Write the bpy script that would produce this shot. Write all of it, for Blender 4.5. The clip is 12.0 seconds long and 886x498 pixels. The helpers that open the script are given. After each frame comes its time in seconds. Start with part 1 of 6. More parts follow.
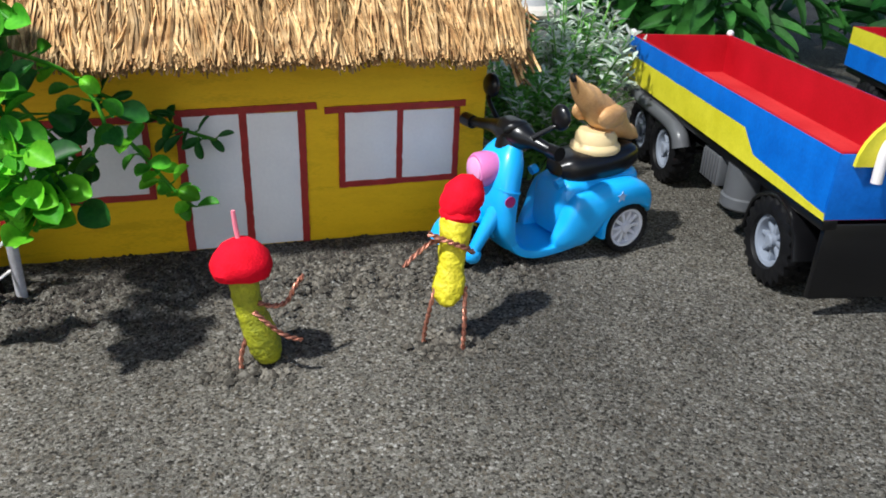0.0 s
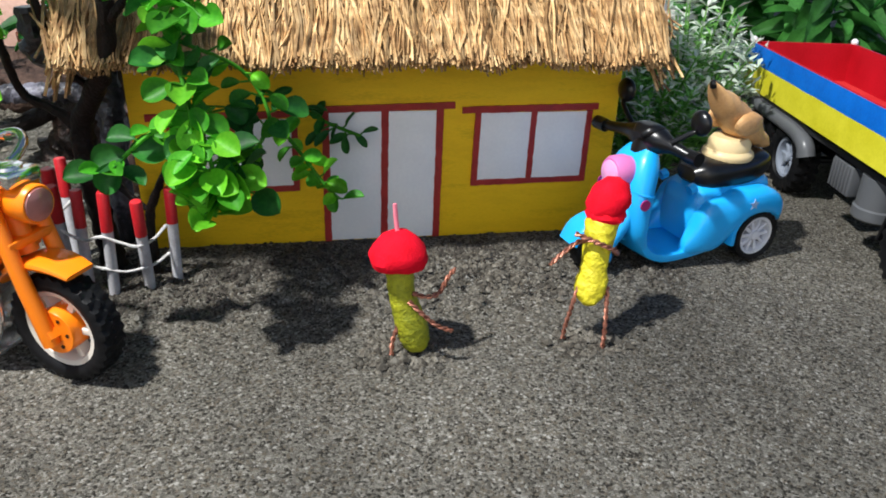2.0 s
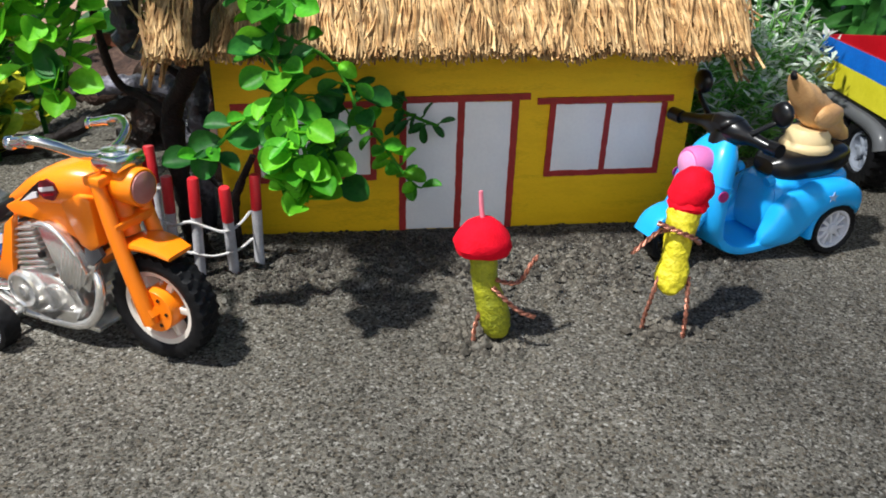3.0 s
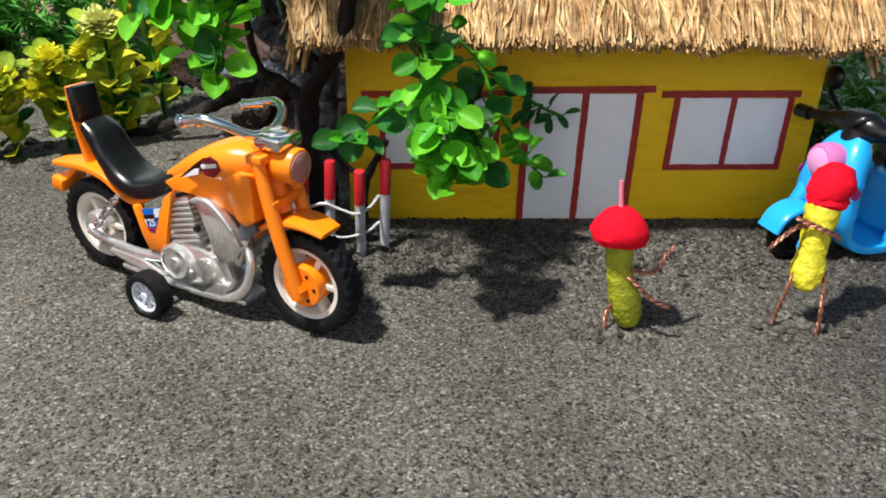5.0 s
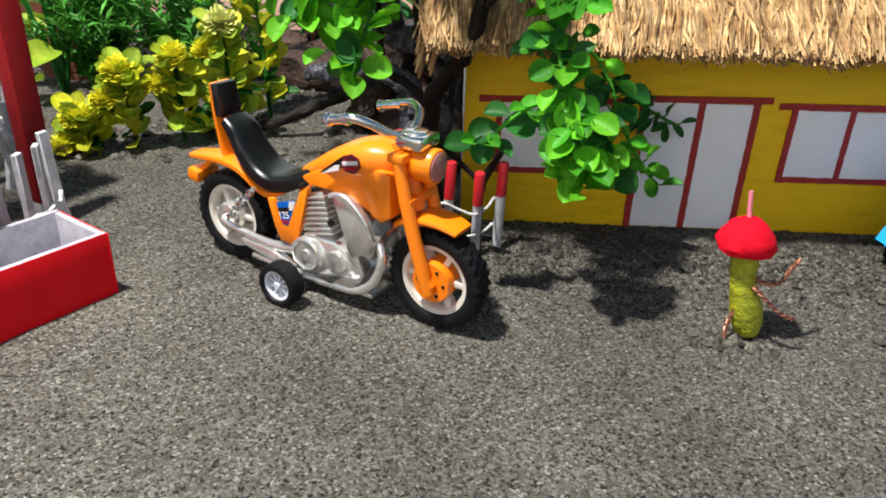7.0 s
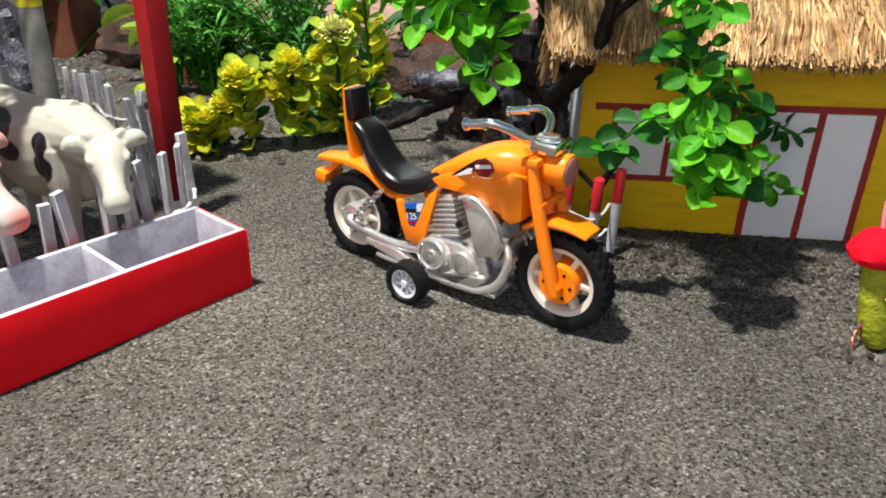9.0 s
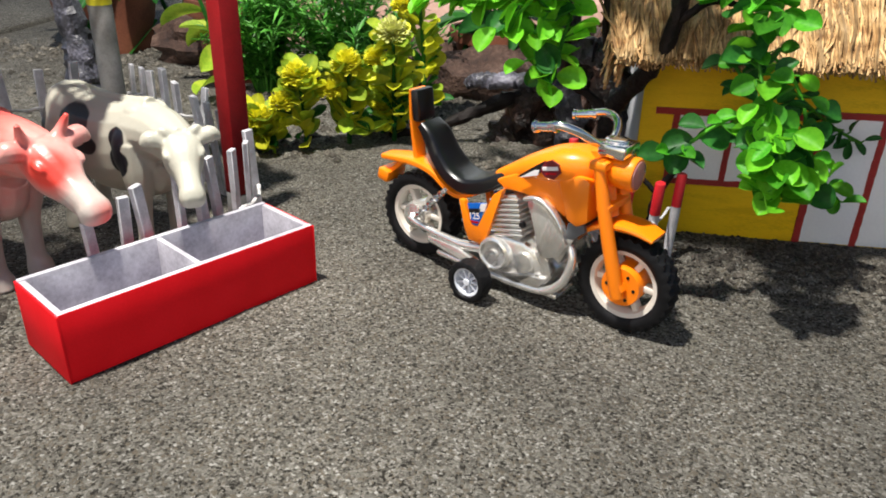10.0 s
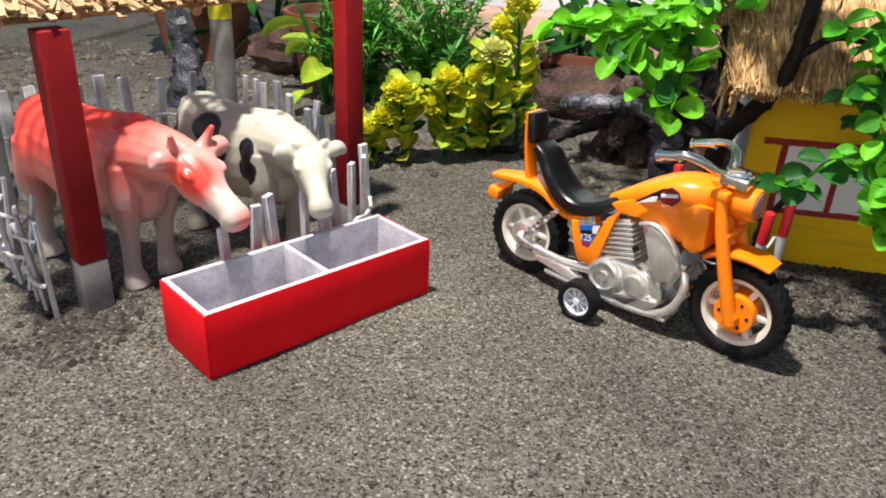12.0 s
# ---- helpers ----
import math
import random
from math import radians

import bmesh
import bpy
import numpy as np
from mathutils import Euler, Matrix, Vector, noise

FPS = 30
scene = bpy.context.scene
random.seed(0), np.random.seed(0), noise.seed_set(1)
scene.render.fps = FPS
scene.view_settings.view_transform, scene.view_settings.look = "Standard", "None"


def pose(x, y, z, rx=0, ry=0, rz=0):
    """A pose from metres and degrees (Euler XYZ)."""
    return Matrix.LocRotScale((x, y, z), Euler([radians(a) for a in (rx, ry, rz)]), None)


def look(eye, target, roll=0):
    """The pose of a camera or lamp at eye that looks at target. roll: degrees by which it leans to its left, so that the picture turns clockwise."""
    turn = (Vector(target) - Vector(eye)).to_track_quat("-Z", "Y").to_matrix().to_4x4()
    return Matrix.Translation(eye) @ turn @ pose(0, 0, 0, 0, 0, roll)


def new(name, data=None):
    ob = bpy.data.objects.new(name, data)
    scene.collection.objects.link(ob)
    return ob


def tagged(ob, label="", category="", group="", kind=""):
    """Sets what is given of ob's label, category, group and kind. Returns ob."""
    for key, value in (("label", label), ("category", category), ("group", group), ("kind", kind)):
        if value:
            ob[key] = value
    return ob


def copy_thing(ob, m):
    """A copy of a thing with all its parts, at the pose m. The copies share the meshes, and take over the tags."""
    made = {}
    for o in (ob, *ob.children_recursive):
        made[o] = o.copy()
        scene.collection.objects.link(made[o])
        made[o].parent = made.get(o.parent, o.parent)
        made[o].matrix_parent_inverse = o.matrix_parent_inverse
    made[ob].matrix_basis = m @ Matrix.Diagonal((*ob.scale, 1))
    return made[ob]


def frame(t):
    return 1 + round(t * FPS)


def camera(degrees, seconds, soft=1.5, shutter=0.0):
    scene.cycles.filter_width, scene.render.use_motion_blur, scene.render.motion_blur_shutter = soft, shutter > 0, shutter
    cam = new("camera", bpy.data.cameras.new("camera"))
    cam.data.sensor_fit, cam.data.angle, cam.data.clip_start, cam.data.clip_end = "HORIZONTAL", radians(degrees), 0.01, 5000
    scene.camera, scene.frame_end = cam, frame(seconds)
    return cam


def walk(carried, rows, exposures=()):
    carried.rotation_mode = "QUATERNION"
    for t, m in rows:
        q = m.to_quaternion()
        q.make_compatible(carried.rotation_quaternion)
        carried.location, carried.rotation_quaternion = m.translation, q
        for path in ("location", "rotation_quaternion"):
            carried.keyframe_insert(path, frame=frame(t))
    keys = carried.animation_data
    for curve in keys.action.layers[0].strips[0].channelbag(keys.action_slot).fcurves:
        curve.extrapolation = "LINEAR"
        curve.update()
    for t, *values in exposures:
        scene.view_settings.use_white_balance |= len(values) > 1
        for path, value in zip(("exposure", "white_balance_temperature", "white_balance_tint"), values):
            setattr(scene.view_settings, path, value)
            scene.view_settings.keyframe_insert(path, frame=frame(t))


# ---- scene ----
cam = camera(60.2, 12.0, 1.8)
PATH = [
    (0, (0.133, 0.103, 0.204), (0.63, 1.832, -0.669), 1.9),
    (0.5, (0.121, 0.103, 0.204), (0.586, 1.839, -0.675), 2.2),
    (1, (0.113, 0.102, 0.206), (0.539, 1.852, -0.665), 1.7),
    (1.5, (0.101, 0.102, 0.207), (0.476, 1.86, -0.67), 1.5),
    (2, (0.09, 0.102, 0.206), (0.436, 1.865, -0.671), 2.1),
    (2.5, (0.08, 0.1, 0.207), (0.381, 1.872, -0.669), 2.0),
    (3, (0.068, 0.098, 0.203), (0.315, 1.875, -0.681), 1.4),
    (5, (0.028, 0.093, 0.201), (0.136, 1.877, -0.696), 1.4),
    (5.5, (0.019, 0.091, 0.203), (0.099, 1.875, -0.696), 1.7),
    (6, (0.006, 0.09, 0.204), (0.056, 1.876, -0.694), 2.1),
    (6.5, (-0.003, 0.087, 0.203), (0.008, 1.874, -0.695), 1.9),
    (7, (-0.009, 0.084, 0.203), (-0.03, 1.874, -0.689), 1.9),
    (7.5, (-0.017, 0.083, 0.203), (-0.073, 1.872, -0.689), 1.6),
    (9.5, (-0.051, 0.066, 0.205), (-0.263, 1.853, -0.668), 1.3),
    (10, (-0.06, 0.062, 0.206), (-0.305, 1.843, -0.671), 1.5),
    (10.5, (-0.069, 0.057, 0.206), (-0.339, 1.835, -0.668), 2.0),
    (11, (-0.08, 0.052, 0.209), (-0.393, 1.826, -0.659), 2.1),
    (11.5, (-0.086, 0.048, 0.212), (-0.424, 1.82, -0.65), 1.9),
    (12, (-0.094, 0.044, 0.215), (-0.461, 1.812, -0.644), 2.5),
]
walk(cam, [(t, look(eye, target, roll)) for t, eye, target, roll in PATH], [(0, 0.89, 6000, 9), (3, 0.86, 6150, 9), (6.5, 0.82, 6250, 9), (10, 0.84, 6450, 10), (12, 0.88, 6550, 11)])

# ---- world and light ----
world = bpy.data.worlds.new("sky")
scene.world = world
world.use_nodes = True
wn = world.node_tree
sky = wn.nodes.new("ShaderNodeTexSky")
sky.sky_type = "NISHITA"
sky.sun_disc = False
sky.sun_elevation = radians(30)
sky.sun_rotation = radians(-158)
wn.links.new(sky.outputs[0], wn.nodes["Background"].inputs[0])
wn.nodes["Background"].inputs[1].default_value = 0.058
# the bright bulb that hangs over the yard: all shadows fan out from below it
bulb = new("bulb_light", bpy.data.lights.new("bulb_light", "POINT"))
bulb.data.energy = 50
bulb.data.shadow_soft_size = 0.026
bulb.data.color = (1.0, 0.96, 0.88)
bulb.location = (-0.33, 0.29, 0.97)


# ---- materials ----
def node_mat(name, colors, rough=0.5, metal=0.0, scale=60.0, fine=600.0, bump=0.15, coat=0.0, mottle=0.5, spec=0.5,
             leafy=0.0, rand=0.0, island=0.0, depth=0.0006, stretch=None):
    """Principled surface: two or three base colours mixed by coarse and fine noise, with fine relief."""
    m = bpy.data.materials.new(name)
    m.use_nodes = True
    t = m.node_tree
    n, l = t.nodes, t.links
    b = n["Principled BSDF"]
    b.inputs["Roughness"].default_value = rough
    b.inputs["Metallic"].default_value = metal
    b.inputs["Coat Weight"].default_value = coat
    b.inputs["Coat Roughness"].default_value = 0.12
    b.inputs["Specular IOR Level"].default_value = spec
    tc = n.new("ShaderNodeTexCoord")
    co = tc.outputs["Object"]
    if stretch:
        mp = n.new("ShaderNodeMapping")
        mp.inputs["Scale"].default_value = stretch
        l.new(co, mp.inputs[0])
        co = mp.outputs[0]
    big = n.new("ShaderNodeTexNoise")
    big.inputs["Scale"].default_value = scale
    big.inputs["Detail"].default_value = 3
    small = n.new("ShaderNodeTexNoise")
    small.inputs["Scale"].default_value = fine
    small.inputs["Detail"].default_value = 3
    l.new(co, big.inputs[0])
    l.new(co, small.inputs[0])
    add = n.new("ShaderNodeMath")
    add.operation = "MULTIPLY_ADD"
    add.inputs[1].default_value = mottle
    l.new(small.outputs["Fac"], add.inputs[0])
    sub = n.new("ShaderNodeMath")
    sub.operation = "SUBTRACT"
    sub.inputs[1].default_value = mottle / 2
    l.new(big.outputs["Fac"], sub.inputs[0])
    l.new(sub.outputs[0], add.inputs[2])
    ramp = n.new("ShaderNodeValToRGB")
    ramp.color_ramp.interpolation = "LINEAR"
    k = len(colors)
    while len(ramp.color_ramp.elements) < k:
        ramp.color_ramp.elements.new(0.5)
    for i, c in enumerate(colors):
        ramp.color_ramp.elements[i].position = 0.3 + 0.4 * i / max(1, k - 1)
        ramp.color_ramp.elements[i].color = (*c, 1)
    l.new(add.outputs[0], ramp.inputs[0])
    col = ramp.outputs[0]
    if rand or island:
        hsv = n.new("ShaderNodeHueSaturation")
        if rand:
            src = n.new("ShaderNodeObjectInfo").outputs["Random"]
            amount = rand
        else:
            src = n.new("ShaderNodeNewGeometry").outputs["Random Per Island"]
            amount = island
        mr = n.new("ShaderNodeMapRange")
        mr.inputs["To Min"].default_value = 1 - amount
        mr.inputs["To Max"].default_value = 1 + amount
        l.new(src, mr.inputs["Value"])
        l.new(mr.outputs[0], hsv.inputs["Value"])
        l.new(col, hsv.inputs["Color"])
        col = hsv.outputs[0]
    l.new(col, b.inputs["Base Color"])
    if bump:
        bp = n.new("ShaderNodeBump")
        bp.inputs["Strength"].default_value = bump
        bp.inputs["Distance"].default_value = depth
        l.new(small.outputs["Fac"], bp.inputs["Height"])
        l.new(bp.outputs[0], b.inputs["Normal"])
    if leafy:
        tr = n.new("ShaderNodeBsdfTranslucent")
        l.new(col, tr.inputs["Color"])
        mix = n.new("ShaderNodeMixShader")
        mix.inputs[0].default_value = leafy
        l.new(b.outputs[0], mix.inputs[1])
        l.new(tr.outputs[0], mix.inputs[2])
        l.new(mix.outputs[0], n["Material Output"].inputs[0])
    return m


def plastic(name, c, rough=0.32, coat=0.3, var=0.06):
    lo = tuple(x * (1 - var) for x in c)
    hi = tuple(min(1, x * (1 + var)) for x in c)
    return node_mat(name, [lo, hi], rough, scale=40, fine=900, bump=0.04, coat=coat, spec=0.4)


def ground_material():
    """Rough cement: grains of grey, buff, white and dark in a grey paste, with broad stains."""
    m = bpy.data.materials.new("rough_cement")
    m.use_nodes = True
    t = m.node_tree
    n, l = t.nodes, t.links
    b = n["Principled BSDF"]
    b.inputs["Roughness"].default_value = 0.9
    b.inputs["Specular IOR Level"].default_value = 0.25
    co = n.new("ShaderNodeTexCoord").outputs["Object"]
    warp = n.new("ShaderNodeTexNoise")
    warp.inputs["Scale"].default_value = 900
    l.new(co, warp.inputs[0])
    wv = n.new("ShaderNodeVectorMath")
    wv.operation = "MULTIPLY_ADD"
    wv.inputs[1].default_value = (0.0024, 0.0024, 0.0024)
    l.new(warp.outputs["Color"], wv.inputs[0])
    l.new(co, wv.inputs[2])
    v = n.new("ShaderNodeTexVoronoi")
    v.inputs["Scale"].default_value = 900
    l.new(wv.outputs[0], v.inputs["Vector"])
    lumps = n.new("ShaderNodeTexNoise")
    lumps.inputs["Scale"].default_value = 320
    lumps.inputs["Detail"].default_value = 6
    lumps.inputs["Roughness"].default_value = 0.7
    l.new(co, lumps.inputs["Vector"])
    ramp = n.new("ShaderNodeValToRGB")
    ramp.color_ramp.interpolation = "CONSTANT"
    steps = [(0, (0.024, 0.021, 0.016)), (0.15, (0.084, 0.077, 0.064)), (0.36, (0.138, 0.128, 0.108)), (0.56, (0.126, 0.107, 0.080)),
             (0.70, (0.188, 0.175, 0.149)), (0.88, (0.25, 0.235, 0.205)), (0.965, (0.36, 0.345, 0.31))]
    while len(ramp.color_ramp.elements) < len(steps):
        ramp.color_ramp.elements.new(0.5)
    for e, (p, c) in zip(ramp.color_ramp.elements, steps):
        e.position, e.color = p, (*c, 1)
    sep = n.new("ShaderNodeSeparateColor")
    l.new(v.outputs["Color"], sep.inputs[0])
    l.new(sep.outputs[0], ramp.inputs[0])
    stain = n.new("ShaderNodeTexNoise")
    stain.inputs["Scale"].default_value = 9
    stain.inputs["Detail"].default_value = 5
    l.new(co, stain.inputs[0])
    mr = n.new("ShaderNodeMapRange")
    mr.inputs["From Min"].default_value, mr.inputs["From Max"].default_value = 0.3, 0.7
    mr.inputs["To Min"].default_value, mr.inputs["To Max"].default_value = 0.70, 1.22
    l.new(stain.outputs["Fac"], mr.inputs["Value"])
    hsv = n.new("ShaderNodeHueSaturation")
    l.new(mr.outputs[0], hsv.inputs["Value"])
    l.new(ramp.outputs[0], hsv.inputs["Color"])
    l.new(hsv.outputs[0], b.inputs["Base Color"])
    sub = n.new("ShaderNodeMath")
    sub.operation = "MULTIPLY_ADD"
    sub.inputs[1].default_value = -4.5
    l.new(lumps.outputs["Fac"], sub.inputs[0])
    l.new(v.outputs["Distance"], sub.inputs[2])
    bp = n.new("ShaderNodeBump")
    bp.invert = True
    bp.inputs["Strength"].default_value = 0.7
    bp.inputs["Distance"].default_value = 0.0012
    l.new(sub.outputs[0], bp.inputs["Height"])
    l.new(bp.outputs[0], b.inputs["Normal"])
    return m


CEMENT = ground_material()
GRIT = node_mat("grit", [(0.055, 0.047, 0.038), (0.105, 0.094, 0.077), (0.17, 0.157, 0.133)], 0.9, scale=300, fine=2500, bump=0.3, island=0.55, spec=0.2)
SOIL = node_mat("soil_crumbs", [(0.03, 0.026, 0.022), (0.09, 0.08, 0.068)], 0.95, scale=300, fine=2500, bump=0.4, island=0.5, spec=0.15)
YELLOW = node_mat("mustard_paint", [(0.70, 0.43, 0.004), (0.88, 0.55, 0.008), (0.80, 0.49, 0.006)], 0.65, scale=25, fine=350, bump=0.18, stretch=(1, 1, 5), spec=0.3)
RED_LINE = node_mat("red_brush_paint", [(0.26, 0.012, 0.010), (0.36, 0.020, 0.016)], 0.55, scale=90, fine=700, bump=0.2)
WHITE_CARD = node_mat("white_card", [(0.78, 0.79, 0.82), (0.86, 0.87, 0.89)], 0.55, scale=30, fine=500, bump=0.06)
GREY_CARD = node_mat("grey_card", [(0.36, 0.36, 0.38), (0.5, 0.5, 0.52)], 0.75, scale=40, fine=500, bump=0.15)
STRAW = node_mat("straw", [(0.24, 0.12, 0.044), (0.44, 0.27, 0.115), (0.58, 0.395, 0.20)], 0.75, scale=120, fine=1500, bump=0.35, island=0.5, spec=0.3)
STRAW_DARK = node_mat("straw_underlay", [(0.16, 0.09, 0.035), (0.34, 0.21, 0.09)], 0.85, scale=120, fine=900, bump=0.5)
CHIP = node_mat("split_bamboo", [(0.30, 0.17, 0.075), (0.50, 0.32, 0.16)], 0.65, scale=120, fine=1200, bump=0.2, island=0.3)
ORANGE = plastic("orange_plastic", (1.0, 0.235, 0.003), 0.34, 0.2, 0.04)
BLACK = plastic("black_plastic", (0.005, 0.005, 0.006), 0.3, 0.1, 0.2)
RUBBER = node_mat("black_rubber", [(0.004, 0.004, 0.005), (0.009, 0.009, 0.010)], 0.55, scale=150, fine=1200, bump=0.2, spec=0.2)
CHROME = node_mat("chrome_plating", [(0.75, 0.74, 0.72), (0.85, 0.84, 0.82)], 0.16, metal=1.0, scale=60, fine=800, bump=0.05)
SILVER = node_mat("silver_plated_plastic", [(0.70, 0.68, 0.64), (0.92, 0.90, 0.87)], 0.22, metal=0.76, scale=90, fine=700, bump=0.12)
CREAM = plastic("cream_plastic", (0.72, 0.66, 0.58), 0.4, 0.1)
RIM_WHITE = plastic("silver_white_rim", (0.66, 0.68, 0.74), 0.35, 0.2)
LENS = plastic("dusky_pink_lens", (0.42, 0.16, 0.14), 0.18, 0.8)
BLUE = plastic("sky_blue_plastic", (0.024, 0.40, 0.90), 0.34, 0.2)
PINK = plastic("pink_plastic", (0.66, 0.18, 0.44), 0.4, 0.1)
PINK_LENS = plastic("pale_pink_lens", (0.80, 0.34, 0.62), 0.3, 0.3)
MAROON = plastic("maroon_badge", (0.16, 0.012, 0.02), 0.4, 0.2)
MAGENTA = plastic("magenta_sticker", (0.35, 0.02, 0.16), 0.4, 0.1)
STAR = plastic("faded_star", (0.30, 0.45, 0.68), 0.5, 0)
TAN = node_mat("tan_rubber", [(0.55, 0.29, 0.11), (0.72, 0.44, 0.20)], 0.5, scale=60, fine=900, bump=0.25)
WHEEL_GREY = plastic("grey_rim", (0.25, 0.28, 0.34), 0.4, 0.1)
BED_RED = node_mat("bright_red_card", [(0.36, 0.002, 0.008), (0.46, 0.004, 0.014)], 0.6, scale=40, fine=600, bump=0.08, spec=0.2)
# bed floor, a paler red than the side boards
BED_FLOOR = node_mat("paler_red_card", [(0.55, 0.020, 0.024), (0.66, 0.045, 0.045)], 0.65, scale=30, fine=600, bump=0.1, spec=0.2)
BED_BLUE = node_mat("blue_paint", [(0.003, 0.105, 0.48), (0.006, 0.15, 0.62)], 0.55, scale=60, fine=500, bump=0.22, spec=0.3)
BED_YELLOW = node_mat("lemon_paint", [(0.58, 0.53, 0.012), (0.70, 0.64, 0.03)], 0.5, scale=60, fine=700, bump=0.15)
GUNMETAL = plastic("grey_plastic", (0.10, 0.104, 0.112), 0.38, 0.1)
WHITE_PLASTIC = plastic("white_plastic", (0.78, 0.74, 0.74), 0.4, 0.2)
TROUGH_RED = node_mat("red_paint", [(0.86, 0.004, 0.010), (0.96, 0.007, 0.016)], 0.65, scale=40, fine=700, bump=0.12, spec=0.2)
TROUGH_GREY = node_mat("lilac_grey_paint", [(0.36, 0.34, 0.38), (0.60, 0.58, 0.63)], 0.8, scale=70, fine=500, bump=0.3)
POST_RED = node_mat("dark_red_paint", [(0.20, 0.005, 0.007), (0.28, 0.008, 0.011)], 0.55, scale=60, fine=600, bump=0.15, spec=0.25)
POST_GREY = node_mat("grey_paint", [(0.17, 0.165, 0.16), (0.25, 0.245, 0.24)], 0.65, scale=80, fine=600, bump=0.2)
PICKET = node_mat("grey_washed_stick", [(0.40, 0.39, 0.41), (0.60, 0.59, 0.62)], 0.75, scale=120, fine=900, bump=0.3, rand=0.15)
PICKET_RED = node_mat("red_tip_paint", [(0.42, 0.008, 0.014), (0.55, 0.014, 0.022)], 0.45, scale=80, fine=700, bump=0.12)
TWINE = node_mat("white_twine", [(0.45, 0.43, 0.42), (0.75, 0.73, 0.72)], 0.85, scale=400, fine=2500, bump=0.5)
COPPER = node_mat("copper_wire", [(0.16, 0.05, 0.03), (0.55, 0.24, 0.16)], 0.38, metal=0.7, scale=500, fine=2500, bump=0.3)
CAP_RED = node_mat("red_clay", [(0.64, 0.002, 0.014), (0.76, 0.004, 0.022)], 0.85, scale=150, fine=900, bump=0.5, spec=0.15)
NUT_YELLOW = node_mat("yellow_painted_shell", [(0.52, 0.44, 0.008), (0.74, 0.65, 0.02)], 0.55, scale=200, fine=650, bump=0.7, depth=0.0012)
NUT_GREEN = node_mat("olive_painted_shell", [(0.20, 0.22, 0.005), (0.42, 0.42, 0.012)], 0.6, scale=120, fine=650, bump=0.8, depth=0.0012)
PINK_STICK = plastic("pink_stick", (0.80, 0.22, 0.30), 0.6, 0)
BARK = node_mat("dark_bark", [(0.003, 0.002, 0.002), (0.013, 0.008, 0.007)], 0.6, spec=0.25, scale=90, fine=500, bump=0.7, depth=0.0015)
DRIFT = node_mat("grey_driftwood", [(0.008, 0.008, 0.011), (0.034, 0.033, 0.043), (0.17, 0.165, 0.21)], 0.42, scale=35, fine=350, bump=0.6, depth=0.002)
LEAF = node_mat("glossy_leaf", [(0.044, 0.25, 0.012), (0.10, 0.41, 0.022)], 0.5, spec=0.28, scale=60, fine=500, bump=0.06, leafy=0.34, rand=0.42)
# lit copy of the leaf colour, for twigs that catch the lamp
LEAF_LIT = node_mat("lit_leaf", [(0.11, 0.42, 0.012), (0.20, 0.58, 0.030)], 0.5, spec=0.28, scale=60, fine=500, bump=0.06, leafy=0.38, rand=0.35)
# dark green leaf; on the tree it also paints leaves in shade
LEAF_DARK = node_mat("dark_or_shaded_leaf", [(0.012, 0.085, 0.014), (0.032, 0.165, 0.022)], 0.5, spec=0.28, scale=60, fine=500, bump=0.08, leafy=0.28, rand=0.3)
LEAF_GARDEN = node_mat("garden_leaf", [(0.030, 0.13, 0.022), (0.075, 0.27, 0.045)], 0.5, spec=0.4, scale=30, fine=300, bump=0.1, leafy=0.3, rand=0.4)
LEAF_YELLOW = node_mat("yellow_leaf", [(0.52, 0.54, 0.016), (0.80, 0.76, 0.05)], 0.45, scale=40, fine=300, bump=0.1, leafy=0.34, rand=0.3)
LEAF_LIME = node_mat("lime_leaf", [(0.22, 0.40, 0.022), (0.50, 0.60, 0.06)], 0.45, scale=60, fine=500, bump=0.1, leafy=0.34, rand=0.3)
PETAL = node_mat("yellow_petal", [(0.60, 0.56, 0.014), (0.84, 0.78, 0.04)], 0.5, scale=200, fine=900, bump=0.15, leafy=0.3, island=0.3)
PETAL_PALE = node_mat("pale_lime_petal", [(0.50, 0.52, 0.12), (0.68, 0.68, 0.25)], 0.5, scale=200, fine=900, bump=0.15, leafy=0.25, island=0.25)
NEEDLE = node_mat("fern_green", [(0.036, 0.18, 0.016), (0.11, 0.36, 0.040)], 0.5, scale=60, fine=600, bump=0.1, leafy=0.3, island=0.45)
PALE_FERN = node_mat("frosted_green", [(0.09, 0.32, 0.035), (0.32, 0.60, 0.16)], 0.5, scale=18, fine=400, bump=0.1, leafy=0.35, island=0.4)
FROST = node_mat("frosted_tip", [(0.45, 0.55, 0.42), (0.72, 0.76, 0.68)], 0.55, scale=60, fine=600, bump=0.1, leafy=0.25, island=0.25)
TERRACOTTA = node_mat("terracotta", [(0.10, 0.028, 0.014), (0.20, 0.065, 0.032)], 0.7, scale=30, fine=400, bump=0.3)
PINK_WALL = node_mat("pinkish_render", [(0.52, 0.30, 0.23), (0.70, 0.46, 0.37)], 0.85, scale=14, fine=200, bump=0.4, depth=0.002)
PALE_WALL = node_mat("pale_wall_paint", [(0.48, 0.54, 0.58), (0.62, 0.66, 0.70)], 0.8, scale=6, fine=120, bump=0.2, depth=0.002)
ROCK = node_mat("brown_rock", [(0.022, 0.010, 0.007), (0.06, 0.03, 0.02), (0.12, 0.07, 0.05)], 0.8, scale=30, fine=250, bump=0.8, depth=0.004)
STUMP = node_mat("dark_brown_root", [(0.004, 0.003, 0.003), (0.022, 0.011, 0.008), (0.075, 0.035, 0.024)], 0.55, scale=45, fine=300, bump=0.9, depth=0.003)
